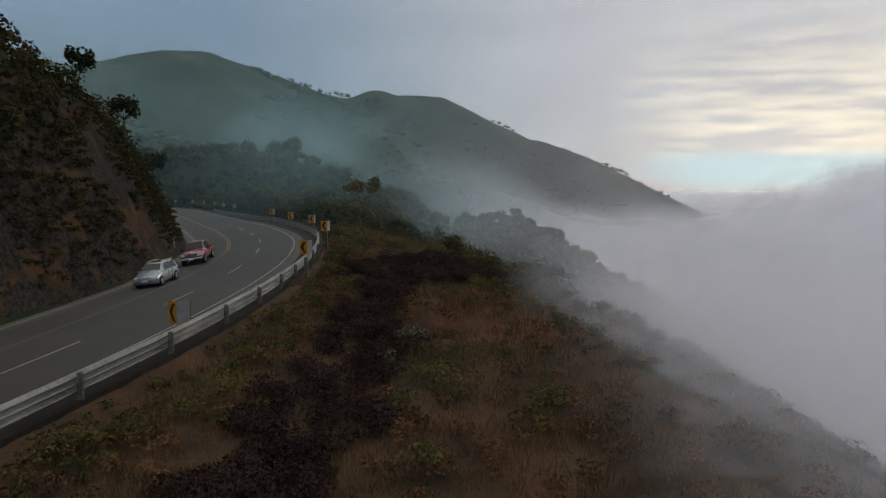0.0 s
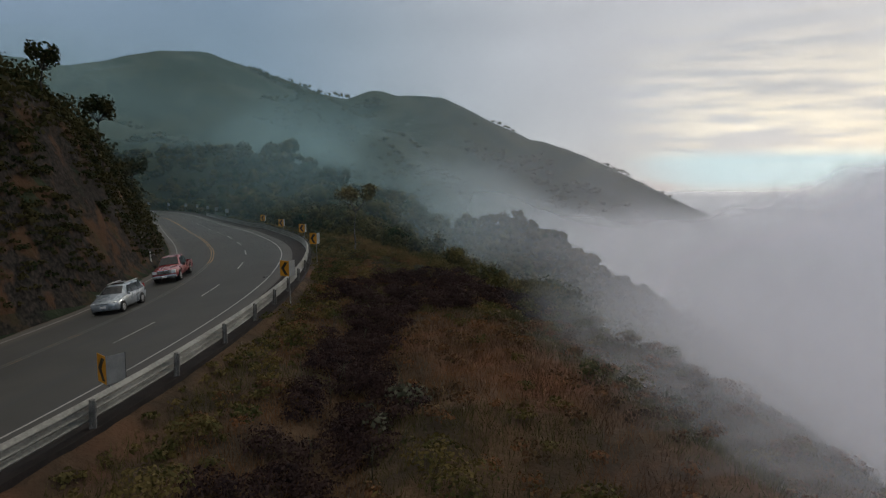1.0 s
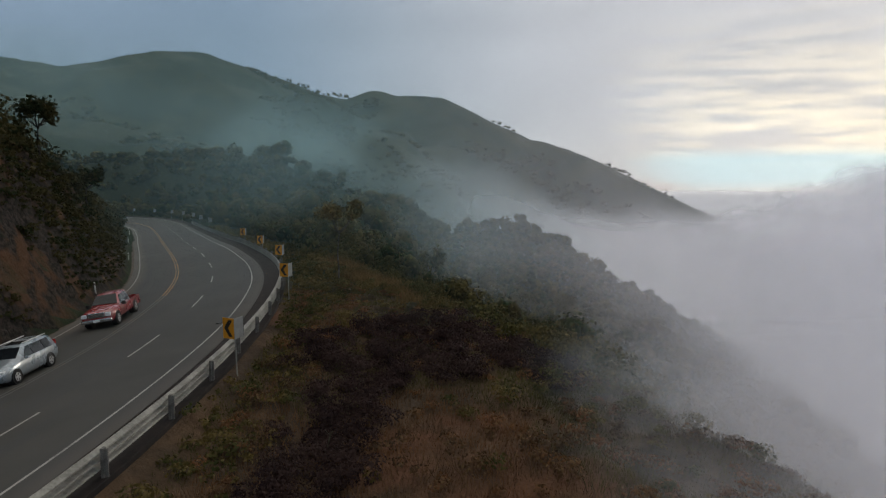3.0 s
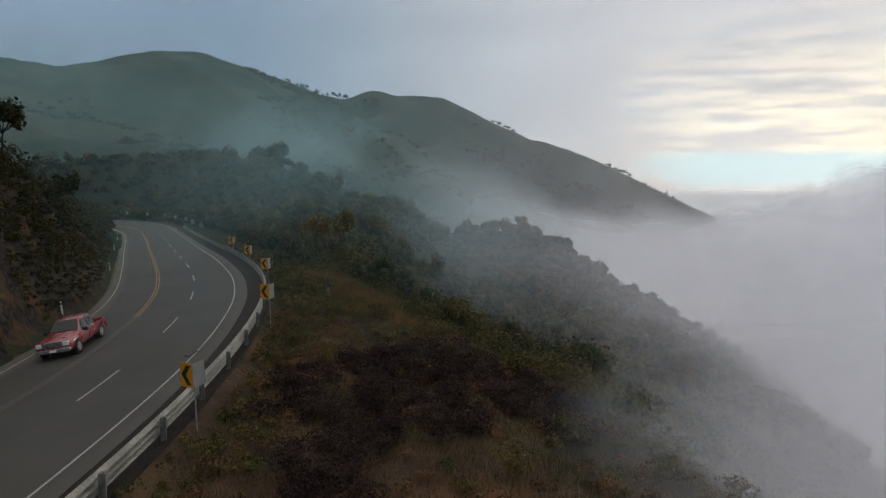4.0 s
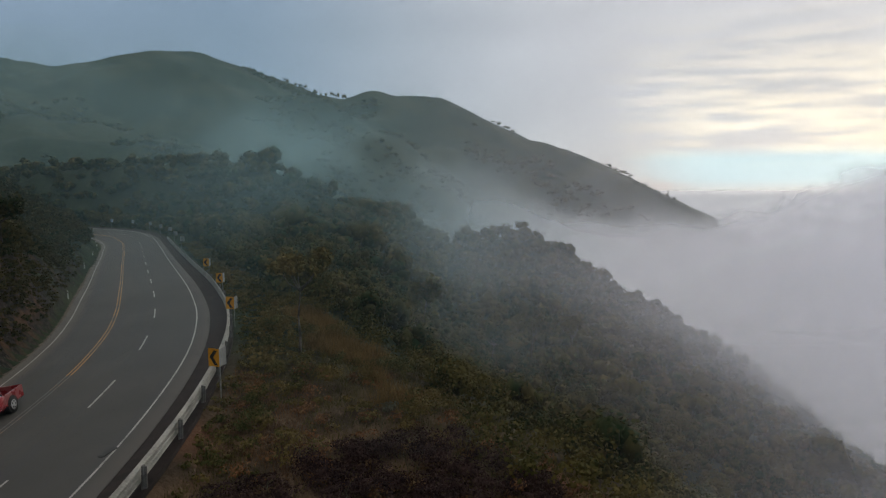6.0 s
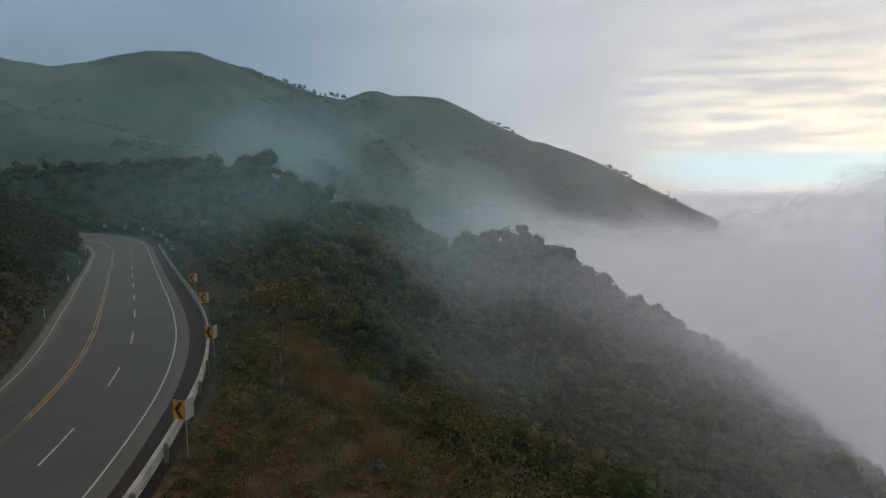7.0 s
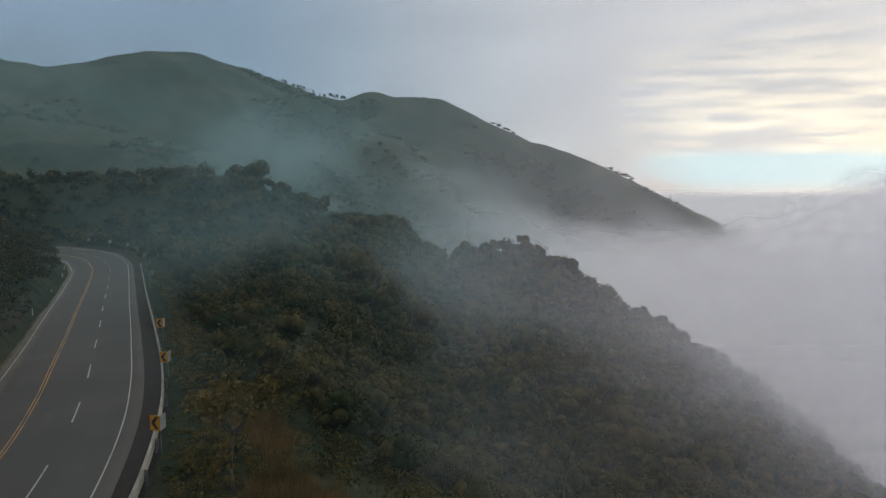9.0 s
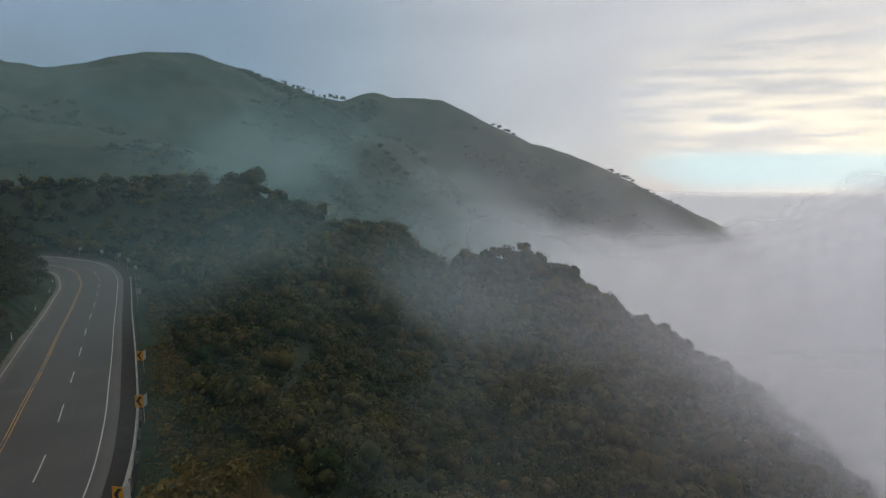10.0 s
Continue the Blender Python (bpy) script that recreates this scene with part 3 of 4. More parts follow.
def lattice_mast(name, x, y, height, wide, label):
    z = ground_at(x, y)
    ob = empty(name, pose(x, y, z))
    bm = bmesh.new()
    for a, b in ((-1, -1), (1, -1), (1, 1), (-1, 1)):
        tube(0.16, 0.10, (a * wide, b * wide, -1), (a * wide * 0.25, b * wide * 0.25, height), 5, bm)
    part("frame", bm, POST, ob)
    for i in range(6):
        f = 1 - 0.75 * i / 6
        zz = height * i / 6 + 0.4
        part("brace", box(2 * wide * f, 2 * wide * f, 0.14, (0, 0, zz), 0.02), POST, ob)
    part("aerial", tube(0.08, 0.05, (0, 0, height - 0.4), (0, 0, height + 3.5), 5), SIGN_BACK, ob, "thin pale aerial")
    tagged(ob, label, "mast")


lattice_mast("radio_mast", -12, 1344, 12, 1.2, "slender grey radio mast on the mountain crest")
lattice_mast("transmission_tower", 296, 832, 11, 1.6, "small lattice tower on the misty ridge")
lattice_mast("transmission_tower", 286, 846, 7, 1.2, "small lattice tower on the misty ridge")

# ---- cars ----
def car_paint(name, a, metal):
    m, n = material(name)
    p = n.add("ShaderNodeTexCoord", 3)
    dust = n.noise(p, 2.0, 5.0)
    f = n.math("MULTIPLY", n.step(dust, 0.4, 0.7), 0.35)
    col = n.mix(f, a, (0.17, 0.15, 0.13))
    b = n.add("ShaderNodeBsdfPrincipled", Base_Color=col, Metallic=metal, Roughness=n.math("MULTIPLY_ADD", dust, 0.25, 0.16))
    b.node.inputs["Coat Weight"].default_value = 0.6
    n.add("ShaderNodeOutputMaterial", Surface=b)
    return m


SILVER = car_paint("silver_paint", (0.25, 0.285, 0.31), 0.35)
RED = car_paint("red_paint", (0.22, 0.016, 0.02), 0.1)
TINTED = speckled("tinted_glass", (0.008, 0.010, 0.012), (0.014, 0.017, 0.02), 1.0, 0.08, 0.0, 0.02)
RUBBER = speckled("tyre_rubber", (0.012, 0.012, 0.012), (0.025, 0.024, 0.023), 8.0, 0.85)
ALLOY = speckled("alloy", (0.34, 0.34, 0.34), (0.5, 0.5, 0.5), 3.0, 0.35, 0.7)
CHROME = speckled("chrome", (0.6, 0.6, 0.6), (0.7, 0.7, 0.7), 3.0, 0.18, 0.9)
LENS = speckled("headlamp_lens", (0.55, 0.57, 0.58), (0.7, 0.72, 0.72), 6.0, 0.12)
TAIL = speckled("tail_lamp_lens", (0.25, 0.01, 0.01), (0.35, 0.015, 0.012), 6.0, 0.2)
PLATE = speckled("number_plate", (0.6, 0.6, 0.58), (0.7, 0.7, 0.68), 4.0, 0.5)


def loft(sections, bm=None, cap=True):
    """Skin through rings (lists of points, all equally long)."""
    bm = bm or bmesh.new()
    rings = [[bm.verts.new(p) for p in ring] for ring in sections]
    for a, b in zip(rings, rings[1:]):
        for i in range(len(a)):
            j = (i + 1) % len(a)
            bm.faces.new((a[i], a[j], b[j], b[i]))
    if cap:
        bm.faces.new(rings[0][::-1])
        bm.faces.new(rings[-1])
    bmesh.ops.recalc_face_normals(bm, faces=bm.faces)
    return bm


def body_ring(y, half, low, belt, top, top_half, crown=0.03):
    """A ring across the car at y: sill, side, shoulder, deck."""
    side = [(half * 0.90, low), (half * 0.98, low + 0.12), (half, low + 0.32), (half * 0.985, belt - 0.06), (half * 0.95, belt), (top_half, top - crown), (top_half * 0.6, top)]
    return [Vector((x, y, z)) for x, z in side] + [Vector((-x, y, z)) for x, z in side[::-1]]


def wheel(parent, x, y, r, width, out):
    tyre = part("wheel", tube(r, r, (x - width / 2, y, r), (x + width / 2, y, r), 24), RUBBER, parent, "black tyre on an alloy rim", True)
    face = x + out * (width / 2 + 0.004)
    bm = tube(r * 0.66, r * 0.62, (face - out * 0.02, y, r), (face + out * 0.006, y, r), 20)
    part("rim", bm, ALLOY, tyre, "silver alloy rim")
    for i in range(5):
        a = i * 2 * math.pi / 5
        c, s = math.cos(a), math.sin(a)
        part("spoke_gap", tube(r * 0.13, r * 0.13, (face, y + c * r * 0.40, r + s * r * 0.40), (face + out * 0.010, y + c * r * 0.40, r + s * r * 0.40), 8), RUBBER, tyre)
    return tyre


def pane(parent, pts, off, name="window", mat=None):
    """A window pane: four corners, set a little proud along off."""
    off = Vector(off)
    bm = bmesh.new()
    a = [bm.verts.new(Vector(p) + off) for p in pts]
    b = [bm.verts.new(Vector(p) - off * 2) for p in pts]
    bm.faces.new(a)
    bm.faces.new(b[::-1])
    for i in range(len(pts)):
        j = (i + 1) % len(pts)
        bm.faces.new((a[j], a[i], b[i], b[j]))
    bmesh.ops.recalc_face_normals(bm, faces=bm.faces)
    return part(name, bm, mat or TINTED, parent)


def minivan(m):
    """Front towards -y; wheel base 2.75 m, on z = 0."""
    car = empty("minivan", m)
    rows = [(-2.20, .62, .38, .62, .66, .50), (-2.12, .76, .26, .68, .76, .60), (-1.85, .84, .22, .78, .88, .68), (-1.25, .87, .20, .90, 1.02, .74),
            (-0.95, .87, .20, .93, 1.12, .72), (-0.30, .87, .20, .95, 1.50, .60), (0.10, .87, .20, .96, 1.58, .58), (1.0, .87, .20, .98, 1.60, .58),
            (1.75, .86, .22, 1.0, 1.56, .56), (2.08, .84, .28, 1.0, 1.40, .58), (2.22, .80, .34, .96, 1.06, .66), (2.28, .74, .40, .84, .90, .62)]
    body = part("body", loft([body_ring(*r) for r in rows]), SILVER, car, "silver painted body", True)
    for side in (1, -1):
        for y in (-1.40, 1.35):
            part("wheel_arch", tube(0.37, 0.37, (side * 0.60, y, 0.33), (side * 0.885, y, 0.33), 20), RUBBER, body)
            wheel(car, side * 0.79, y, 0.32, 0.20, side)
        x0, x1 = side * 0.845, side * 0.635
        out = (side * 0.012, 0, 0.006)
        for ya, yb, yc, yd in ((-0.62, -0.12, 0.10, 0.10), (0.16, 0.16, 1.0, 1.0), (1.06, 1.06, 1.62, 1.72)):
            pane(car, [(x0, ya, 1.0), (x0, yd, 1.0), (x1, yc, 1.46), (x1, yb if yb != ya else ya, 1.46)], out)
        part("mirror", box(0.16, 0.10, 0.13, (side * 0.97, -0.62, 1.02), 0.03), SILVER, car)
        part("headlight", box(0.30, 0.30, 0.15, (side * 0.60, -1.98, 0.70), 0.05), LENS, car, "clear headlight")
        part("tail_light", box(0.14, 0.10, 0.40, (side * 0.72, 2.14, 1.02), 0.03), TAIL, car, "red tail light")
        part("roof_rail", box(0.04, 1.9, 0.05, (side * 0.52, 0.85, 1.62), 0.015), ALLOY, car)
        part("door_handle", box(0.02, 0.18, 0.035, (side * 0.862, 0.02, 0.86), 0.008), SILVER, car)
    pane(car, [(-0.66, -0.98, 1.09), (0.66, -0.98, 1.09), (0.53, -0.34, 1.47), (-0.53, -0.34, 1.47)], (0, -0.018, 0.02), "windscreen")
    pane(car, [(0.52, 2.12, 1.06), (-0.52, 2.12, 1.06), (-0.48, 1.98, 1.46), (0.48, 1.98, 1.46)], (0, 0.07, 0.02), "rear_window")
    pane(car, [(-0.36, 0.0, 1.575), (0.36, 0.0, 1.575), (0.36, 0.55, 1.595), (-0.36, 0.55, 1.595)], (0, 0, 0.012), "sunroof")
    part("grille", box(0.72, 0.06, 0.13, (0, -2.16, 0.64), 0.02), RUBBER, car, "black grille")
    part("air_intake", box(1.0, 0.06, 0.12, (0, -2.12, 0.36), 0.02), RUBBER, car)
    part("number_plate", box(0.34, 0.02, 0.13, (0, -2.205, 0.50), 0.004), PLATE, car, "plain pale plate")
    part("bumper", box(1.42, 0.10, 0.10, (0, -2.13, 0.49), 0.04), SILVER, car)
    return tagged(car, "silver minivan with tinted windows on the inner lane", "car")


def pickup(m):
    """Front towards -y, on z = 0."""
    car = empty("pickup_truck", m)
    rows = [(-2.80, .78, .52, .86, .98, .70), (-2.70, .90, .42, .92, 1.06, .78), (-1.6, .94, .36, .98, 1.14, .80), (-1.15, .94, .36, 1.02, 1.18, .80),
            (-1.05, .94, .36, 1.04, 1.22, .78), (-0.45, .94, .36, 1.06, 1.78, .64), (0.0, .94, .36, 1.06, 1.84, .62), (0.95, .94, .36, 1.06, 1.82, .62), (1.12, .94, .36, 1.06, 1.74, .64), (1.20, .94, .36, 1.04, 1.10, .80)]
    part("cab", loft([body_ring(*r) for r in rows]), RED, car, "red painted cab and bonnet", True)
    bm = bmesh.new()
    box(0.07, 1.75, 0.62, (0.90, 2.08, 0.77), 0.02, bm)
    box(0.07, 1.75, 0.62, (-0.90, 2.08, 0.77), 0.02, bm)
    box(1.80, 0.07, 0.60, (0, 2.93, 0.78), 0.02, bm)
    box(1.80, 1.75, 0.10, (0, 2.08, 0.56), 0.01, bm)
    bed = part("bed", bm, RED, car, "red open load bed")
    part("bed_liner", box(1.66, 1.66, 0.02, (0, 2.06, 0.62), 0.004), RUBBER, bed)
    for side in (1, -1):
        for y in (-1.80, 1.75):
            part("wheel_arch", tube(0.46, 0.46, (side * 0.62, y, 0.42), (side * 0.955, y, 0.42), 20), RUBBER, car)
            wheel(car, side * 0.84, y, 0.40, 0.26, side)
        out = (side * 0.012, 0, 0.006)
        pane(car, [(side * 0.88, -0.85, 1.12), (side * 0.88, 0.18, 1.12), (side * 0.68, 0.12, 1.68), (side * 0.69, -0.45, 1.66)], out)
        pane(car, [(side * 0.88, 0.24, 1.12), (side * 0.88, 1.02, 1.12), (side * 0.69, 0.95, 1.66), (side * 0.68, 0.20, 1.68)], out)
        part("mirror", box(0.22, 0.12, 0.22, (side * 1.08, -0.85, 1.18), 0.03), RUBBER, car)
        part("headlight", box(0.32, 0.20, 0.24, (side * 0.68, -2.72, 0.88), 0.04), LENS, car, "clear headlight")
        part("tail_light", box(0.12, 0.06, 0.34, (side * 0.86, 2.96, 0.82), 0.02), TAIL, car, "red tail light")
        part("door_handle", box(0.02, 0.16, 0.04, (side * 0.945, 0.02, 1.0), 0.008), CHROME, car)
    pane(car, [(-0.74, -1.04, 1.24), (0.74, -1.04, 1.24), (0.60, -0.46, 1.76), (-0.60, -0.46, 1.76)], (0, -0.018, 0.02), "windscreen")
    pane(car, [(0.60, 1.19, 1.18), (-0.60, 1.19, 1.18), (-0.58, 1.13, 1.66), (0.58, 1.13, 1.66)], (0, 0.02, 0.01), "rear_window")
    grille = part("grille", box(1.00, 0.06, 0.30, (0, -2.80, 0.88), 0.03), CHROME, car, "chrome grille with bars")
    for z in (0.80, 0.88, 0.96):
        part("bar", box(0.86, 0.02, 0.03, (0, -2.835, z), 0.006), RUBBER, grille)
    part("bumper", box(1.78, 0.16, 0.22, (0, -2.80, 0.54), 0.05), CHROME, car, "chrome bumper")
    part("number_plate", box(0.36, 0.02, 0.14, (0, -2.89, 0.54), 0.004), PLATE, car, "plain pale plate")
    return tagged(car, "red pickup truck with chrome grille on the inner lane", "car")


def on_lane(s, n):
    p, q = on_road(s, n), on_road(s + 1, n)
    side = on_road(s, n + 1) - p
    y = (q - p).normalized()
    x = side.normalized()
    z = x.cross(y).normalized()
    x = y.cross(z)
    m = Matrix((x, y, z)).transposed().to_4x4()
    m.translation = p + Vector((0, 0, 0.004))
    return m


minivan(on_lane(89.9, -5.0) @ Matrix.Scale(1.07, 4))
pickup(on_lane(103.6, -5.35) @ Matrix.Scale(1.1, 4))

# ---- plants ----
DICE = np.random.default_rng(7)
BARK = speckled("pale_bark", (0.05, 0.04, 0.032), (0.13, 0.115, 0.095), 4.0, 0.9, 0.0, 0.6, 0.03)
DARK_BARK = speckled("dark_bark", (0.018, 0.015, 0.013), (0.045, 0.037, 0.03), 4.0, 0.9, 0.0, 0.6, 0.03)
FOREST_LEAF = leaf_material("forest_leaves", (0.011, 0.026, 0.007), (0.058, 0.053, 0.014), (0.092, 0.063, 0.023), 0.07)
OLIVE_WOOD = leaf_material("olive_wood_leaves", (0.018, 0.028, 0.008), (0.066, 0.056, 0.014), (0.11, 0.080, 0.026), 0.10)
SHRUB_LEAF = leaf_material("shrub_leaves", (0.034, 0.042, 0.013), (0.098, 0.072, 0.022), (0.16, 0.12, 0.05), 0.22)
BANK_LEAF = leaf_material("bank_leaves", (0.014, 0.022, 0.008), (0.044, 0.038, 0.013), (0.06, 0.048, 0.02), 0.15)
SCORCHED_LEAF = leaf_material("dark_scrub_leaves", (0.017, 0.010, 0.012), (0.042, 0.024, 0.022), (0.066, 0.043, 0.036), 0.5, 0.8)
GREY_LEAF = leaf_material("grey_green_leaves", (0.05, 0.055, 0.035), (0.09, 0.09, 0.06), (0.15, 0.14, 0.10), 0.5)
DRY_GRASS = leaf_material("dry_grass_blades", (0.070, 0.040, 0.023), (0.155, 0.078, 0.037), (0.20, 0.125, 0.062), 0.13, 0.8)
BRUSH = leaf_material("dry_brush", (0.046, 0.029, 0.018), (0.145, 0.066, 0.030), (0.17, 0.115, 0.055), 0.16, 0.9)
STRAW = leaf_material("straw_blades", (0.075, 0.048, 0.018), (0.14, 0.088, 0.032), (0.20, 0.14, 0.06), 0.2, 0.8)
OLIVE_GRASS = leaf_material("olive_grass_blades", (0.036, 0.038, 0.015), (0.080, 0.070, 0.024), (0.12, 0.10, 0.04), 0.3, 0.8)


def unit(n):
    v = DICE.normal(size=(n, 3))
    return v / np.linalg.norm(v, axis=1)[:, None]


def leaf_cards(name, centres, sizes, mat, long=1.5, out=None, cores=None):
    """One small pointed leaf blade (a bent pair of triangles) at each centre, facing roughly along out; cores: the dense inside of crowns."""
    n = len(centres)
    nor = unit(n) if out is None else out + 0.5 * unit(n)
    nor /= np.linalg.norm(nor, axis=1)[:, None] + 1e-9
    u = np.cross(nor, unit(n))
    u /= np.linalg.norm(u, axis=1)[:, None] + 1e-9
    w = np.cross(nor, u)
    s = np.asarray(sizes)[:, None]
    v = np.stack([centres - u * s * 0.5 * long, centres + w * s * 0.5 - nor * s * 0.12, centres + u * s * 0.5 * long, centres - w * s * 0.5 - nor * s * 0.12], 1)
    v = v.reshape(-1, 3)
    first = np.arange(n) * 4
    tris = np.stack([first, first + 1, first + 2, first, first + 2, first + 3], 1).ravel()
    if cores is not None:
        tris = np.concatenate([tris, cores[1] + len(v)])
        v = np.concatenate([v, cores[0]])
    return raw_mesh(name, v, tris, 3, mat, True)


def ball():
    """Corner points and triangles of a coarse ball."""
    bm = bmesh.new()
    bmesh.ops.create_icosphere(bm, subdivisions=1, radius=1.0)
    v = np.array([p.co for p in bm.verts])
    f = np.array([[p.index for p in face.verts] for face in bm.faces])
    bm.free()
    return v, f


BALL = ball()


def crown_points(at, radius, height, count, lumps=7, core=0.8):
    """Leaf places on the lumpy skin of a crown that stands on at, the ways they face, and the dense lumps inside."""
    k = max(3, int(lumps))
    c = unit(k) * np.array([0.62, 0.62, 0.5]) * DICE.uniform(0.5, 1.0, (k, 1))
    c[0] = (0, 0, 0.25)
    r = DICE.uniform(0.34, 0.62, k)
    pick = DICE.integers(0, k, count)
    d = unit(count)
    d[:, 2] = np.abs(d[:, 2]) * 0.9 + d[:, 2] * 0.1
    p = c[pick] + d * (r[pick] * DICE.uniform(0.82, 1.06, count))[:, None]
    size, mid = np.array([radius, radius, height * 0.5]), np.asarray(at) + np.array([0, 0, height * 0.55])
    m = min(k, 6)
    lump = BALL[0][None] * (1 + 0.22 * DICE.normal(size=(m, len(BALL[0]), 1))) * (r[:m, None, None] * core) + c[:m, None]
    return mid + p * size, d, mid + lump * size


def thicket(name, spots, mat, leaf, per_area, label, category, lumps=7, top=260, core=0.0):
    """Many crowns, too many to count, as one stuff: rows of x, y, radius, height."""
    spots = np.asarray(spots)
    z = ground_height(spots[:, 0], spots[:, 1])
    pts, sizes, outs, inner = [], [], [], []
    for (x, y, r, h), g in zip(spots, z):
        cnt = int(min(top, max(16, per_area * 4.2 * r * r / (leaf * leaf))))
        q, d, lump = crown_points((x, y, g - 0.15 * h), r, h, cnt, lumps, core)
        pts.append(q)
        outs.append(d)
        inner.append(lump)
        sizes.append(leaf * DICE.uniform(0.65, 1.35, cnt))
    inner = np.concatenate(inner)
    step = len(BALL[0])
    faces = (BALL[1].ravel()[None, :] + step * np.arange(len(inner))[:, None]).ravel()
    ob = leaf_cards(name, np.concatenate(pts), np.concatenate(sizes), mat, 1.5, np.concatenate(outs), (inner.reshape(-1, 3), faces) if core else None)
    return tagged(ob, label, category, kind="stuff")


def scatter(x0, x1, y0, y1, gap):
    """Jittered places on a lattice."""
    gx, gy = np.meshgrid(np.arange(x0, x1, gap), np.arange(y0, y1, gap))
    p = np.stack([gx.ravel(), gy.ravel()], 1)
    return p + DICE.uniform(-0.48, 0.48, p.shape) * gap


def road_side(p):
    i, _ = nearest(p[:, 0], p[:, 1], AXIS)
    n = (p[:, 0] - AXIS[i, 0]) * ASIDE[i, 0] + (p[:, 1] - AXIS[i, 1]) * ASIDE[i, 1]
    return n, AXIS[i, 1]


def with_size(p, r0, r1, tall):
    r = r0 + (r1 - r0) * DICE.random(len(p)) ** 1.6 * np.where(DICE.random(len(p)) < 0.10, 1.5, 1.0)
    return np.column_stack([p, r, r * DICE.uniform(tall[0], tall[1], len(p))])


def bench_edge(x, y):
    """How far past the edge of the brown bench a place lies."""
    edge = np.interp(y, [10, 25, 35, 50, 62, 74, 86, 300], [15, 14, 11, 5, -2, -9, -14, -60])
    return x - edge


def straw_patch(p):
    """The tongue of tall dry grass along the shoulder of the slope."""
    f = (p[:, 1] - 62) / 20
    mid = -3.2 - 9.2 * f
    return (np.abs(p[:, 0] - mid) < 2.0 + 2.8 * rough(p[:, 0], p[:, 1], 4.0, 72, 3)) & (f > -0.1) & (f < 1.1)


def forest():
    # the steep hillside next to the bench
    p = scatter(-40, 62, 48, 150, 2.5)
    n, _ = road_side(p)
    past = bench_edge(p[:, 0], p[:, 1]) > 0.5 + 3 * rough(p[:, 0], p[:, 1], 9.0, 50)
    keep = (n > 10.0) & (past | (p[:, 1] > 84)) & (p[:, 0] < -6 + 0.62 * p[:, 1]) & ~straw_patch(p)
    p = p[keep]
    near = p[:, 1] < 92
    thicket("hillside_wood", with_size(p[near], 1.1, 2.3, (1.2, 2.0)), OLIVE_WOOD, 0.17, 0.5, "dense dark green woodland on the slope beside the bench", "woodland", 9, 1000)
    p = scatter(-46, 62, 90, 152, 3.2)
    n, _ = road_side(p)
    p = p[(n > 10.5) & (p[:, 0] < -6 + 0.62 * p[:, 1])]
    thicket("hillside_forest", with_size(p, 1.7, 3.0, (1.5, 2.3)), FOREST_LEAF, 0.28, 0.45, "dense dark green woodland on the steep hillside", "woodland", 10, 620, 0.55)
    # taller crowns that stand out of the wood, with dark gaps between them
    p = scatter(-30, 62, 60, 152, 5.2)
    n, _ = road_side(p)
    p = p[(n > 12.5) & (bench_edge(p[:, 0], p[:, 1]) > 3) & (p[:, 0] < -6 + 0.62 * p[:, 1]) & ~straw_patch(p) & (DICE.random(len(p)) < 0.62)]
    thicket("tall_crowns", with_size(p, 1.9, 3.2, (1.7, 2.5)), FOREST_LEAF, 0.24, 0.5, "taller rounded dark trees standing out of the hillside wood", "woodland", 12, 700, 0.6)
    # further down and beyond
    p = scatter(-66, 155, 138, 338, 4.5)
    n, _ = road_side(p)
    keep = (n > 10.0) & ((p[:, 1] > 150) | (p[:, 0] > 30)) & (p[:, 0] < 0.64 * p[:, 1] - 3)
    p = p[keep]
    thicket("valley_forest", with_size(p, 1.9, 5.0, (1.4, 2.3)), FOREST_LEAF, 0.62, 0.42, "misty green forest on the spur across the bend", "woodland", 10, 150, 0.74)
    # behind the far bend
    p = scatter(-190, -62, 196, 330, 4.0)
    n, _ = road_side(p)
    p = p[(n > 9.5) | (n < -13)]
    thicket("far_forest", with_size(p, 2.2, 3.8, (1.3, 2.0)), FOREST_LEAF, 0.75, 0.5, "dark forest behind the far end of the bend", "woodland", 8, 110, 0.74)


forest()


def bank():
    # scrub in clumps on the cut face, closing up where the cut gets lower
    p = scatter(-75, -22, 14, 130, 0.55)
    n, along = road_side(p)
    u = -n - 8.7
    cover = np.interp(along, [20, 50, 56, 62, 68, 76, 90, 105], [0.8, 0.8, 0.68, 0.52, 0.6, 0.8, 0.88, 0.9])
    patch = 0.5 + 0.55 * rough(p[:, 0], p[:, 1], 5.0, 52)
    keep = (u > 0.7) & (u < 9) & (patch < cover) & (DICE.random(len(p)) < np.interp(along, [80, 100], [0.9, 0.45]))
    s = with_size(p[keep], 0.45, 1.0, (0.9, 1.4))
    s[u[keep] < 2, 2:] *= 0.75
    thicket("bank_scrub", s, BANK_LEAF, 0.17, 0.5, "tangled dark green and brown scrub covering the cut bank", "scrub", 6, 110)
    # trees and bushes above the cut
    p = scatter(-120, -24, 14, 215, 2.0)
    n, along = road_side(p)
    u = -n - 8.7
    keep = (u > np.interp(along, [40, 90, 110], [5.2, 4.2, 1.4])) & (u < np.interp(along, [60, 110], [22, 36]))
    thicket("bank_wood", with_size(p[keep], 1.0, 2.1, (1.3, 2.3)), BANK_LEAF, 0.32, 0.5, "dark bushy trees growing above the road cut", "woodland", 8, 190)


bank()


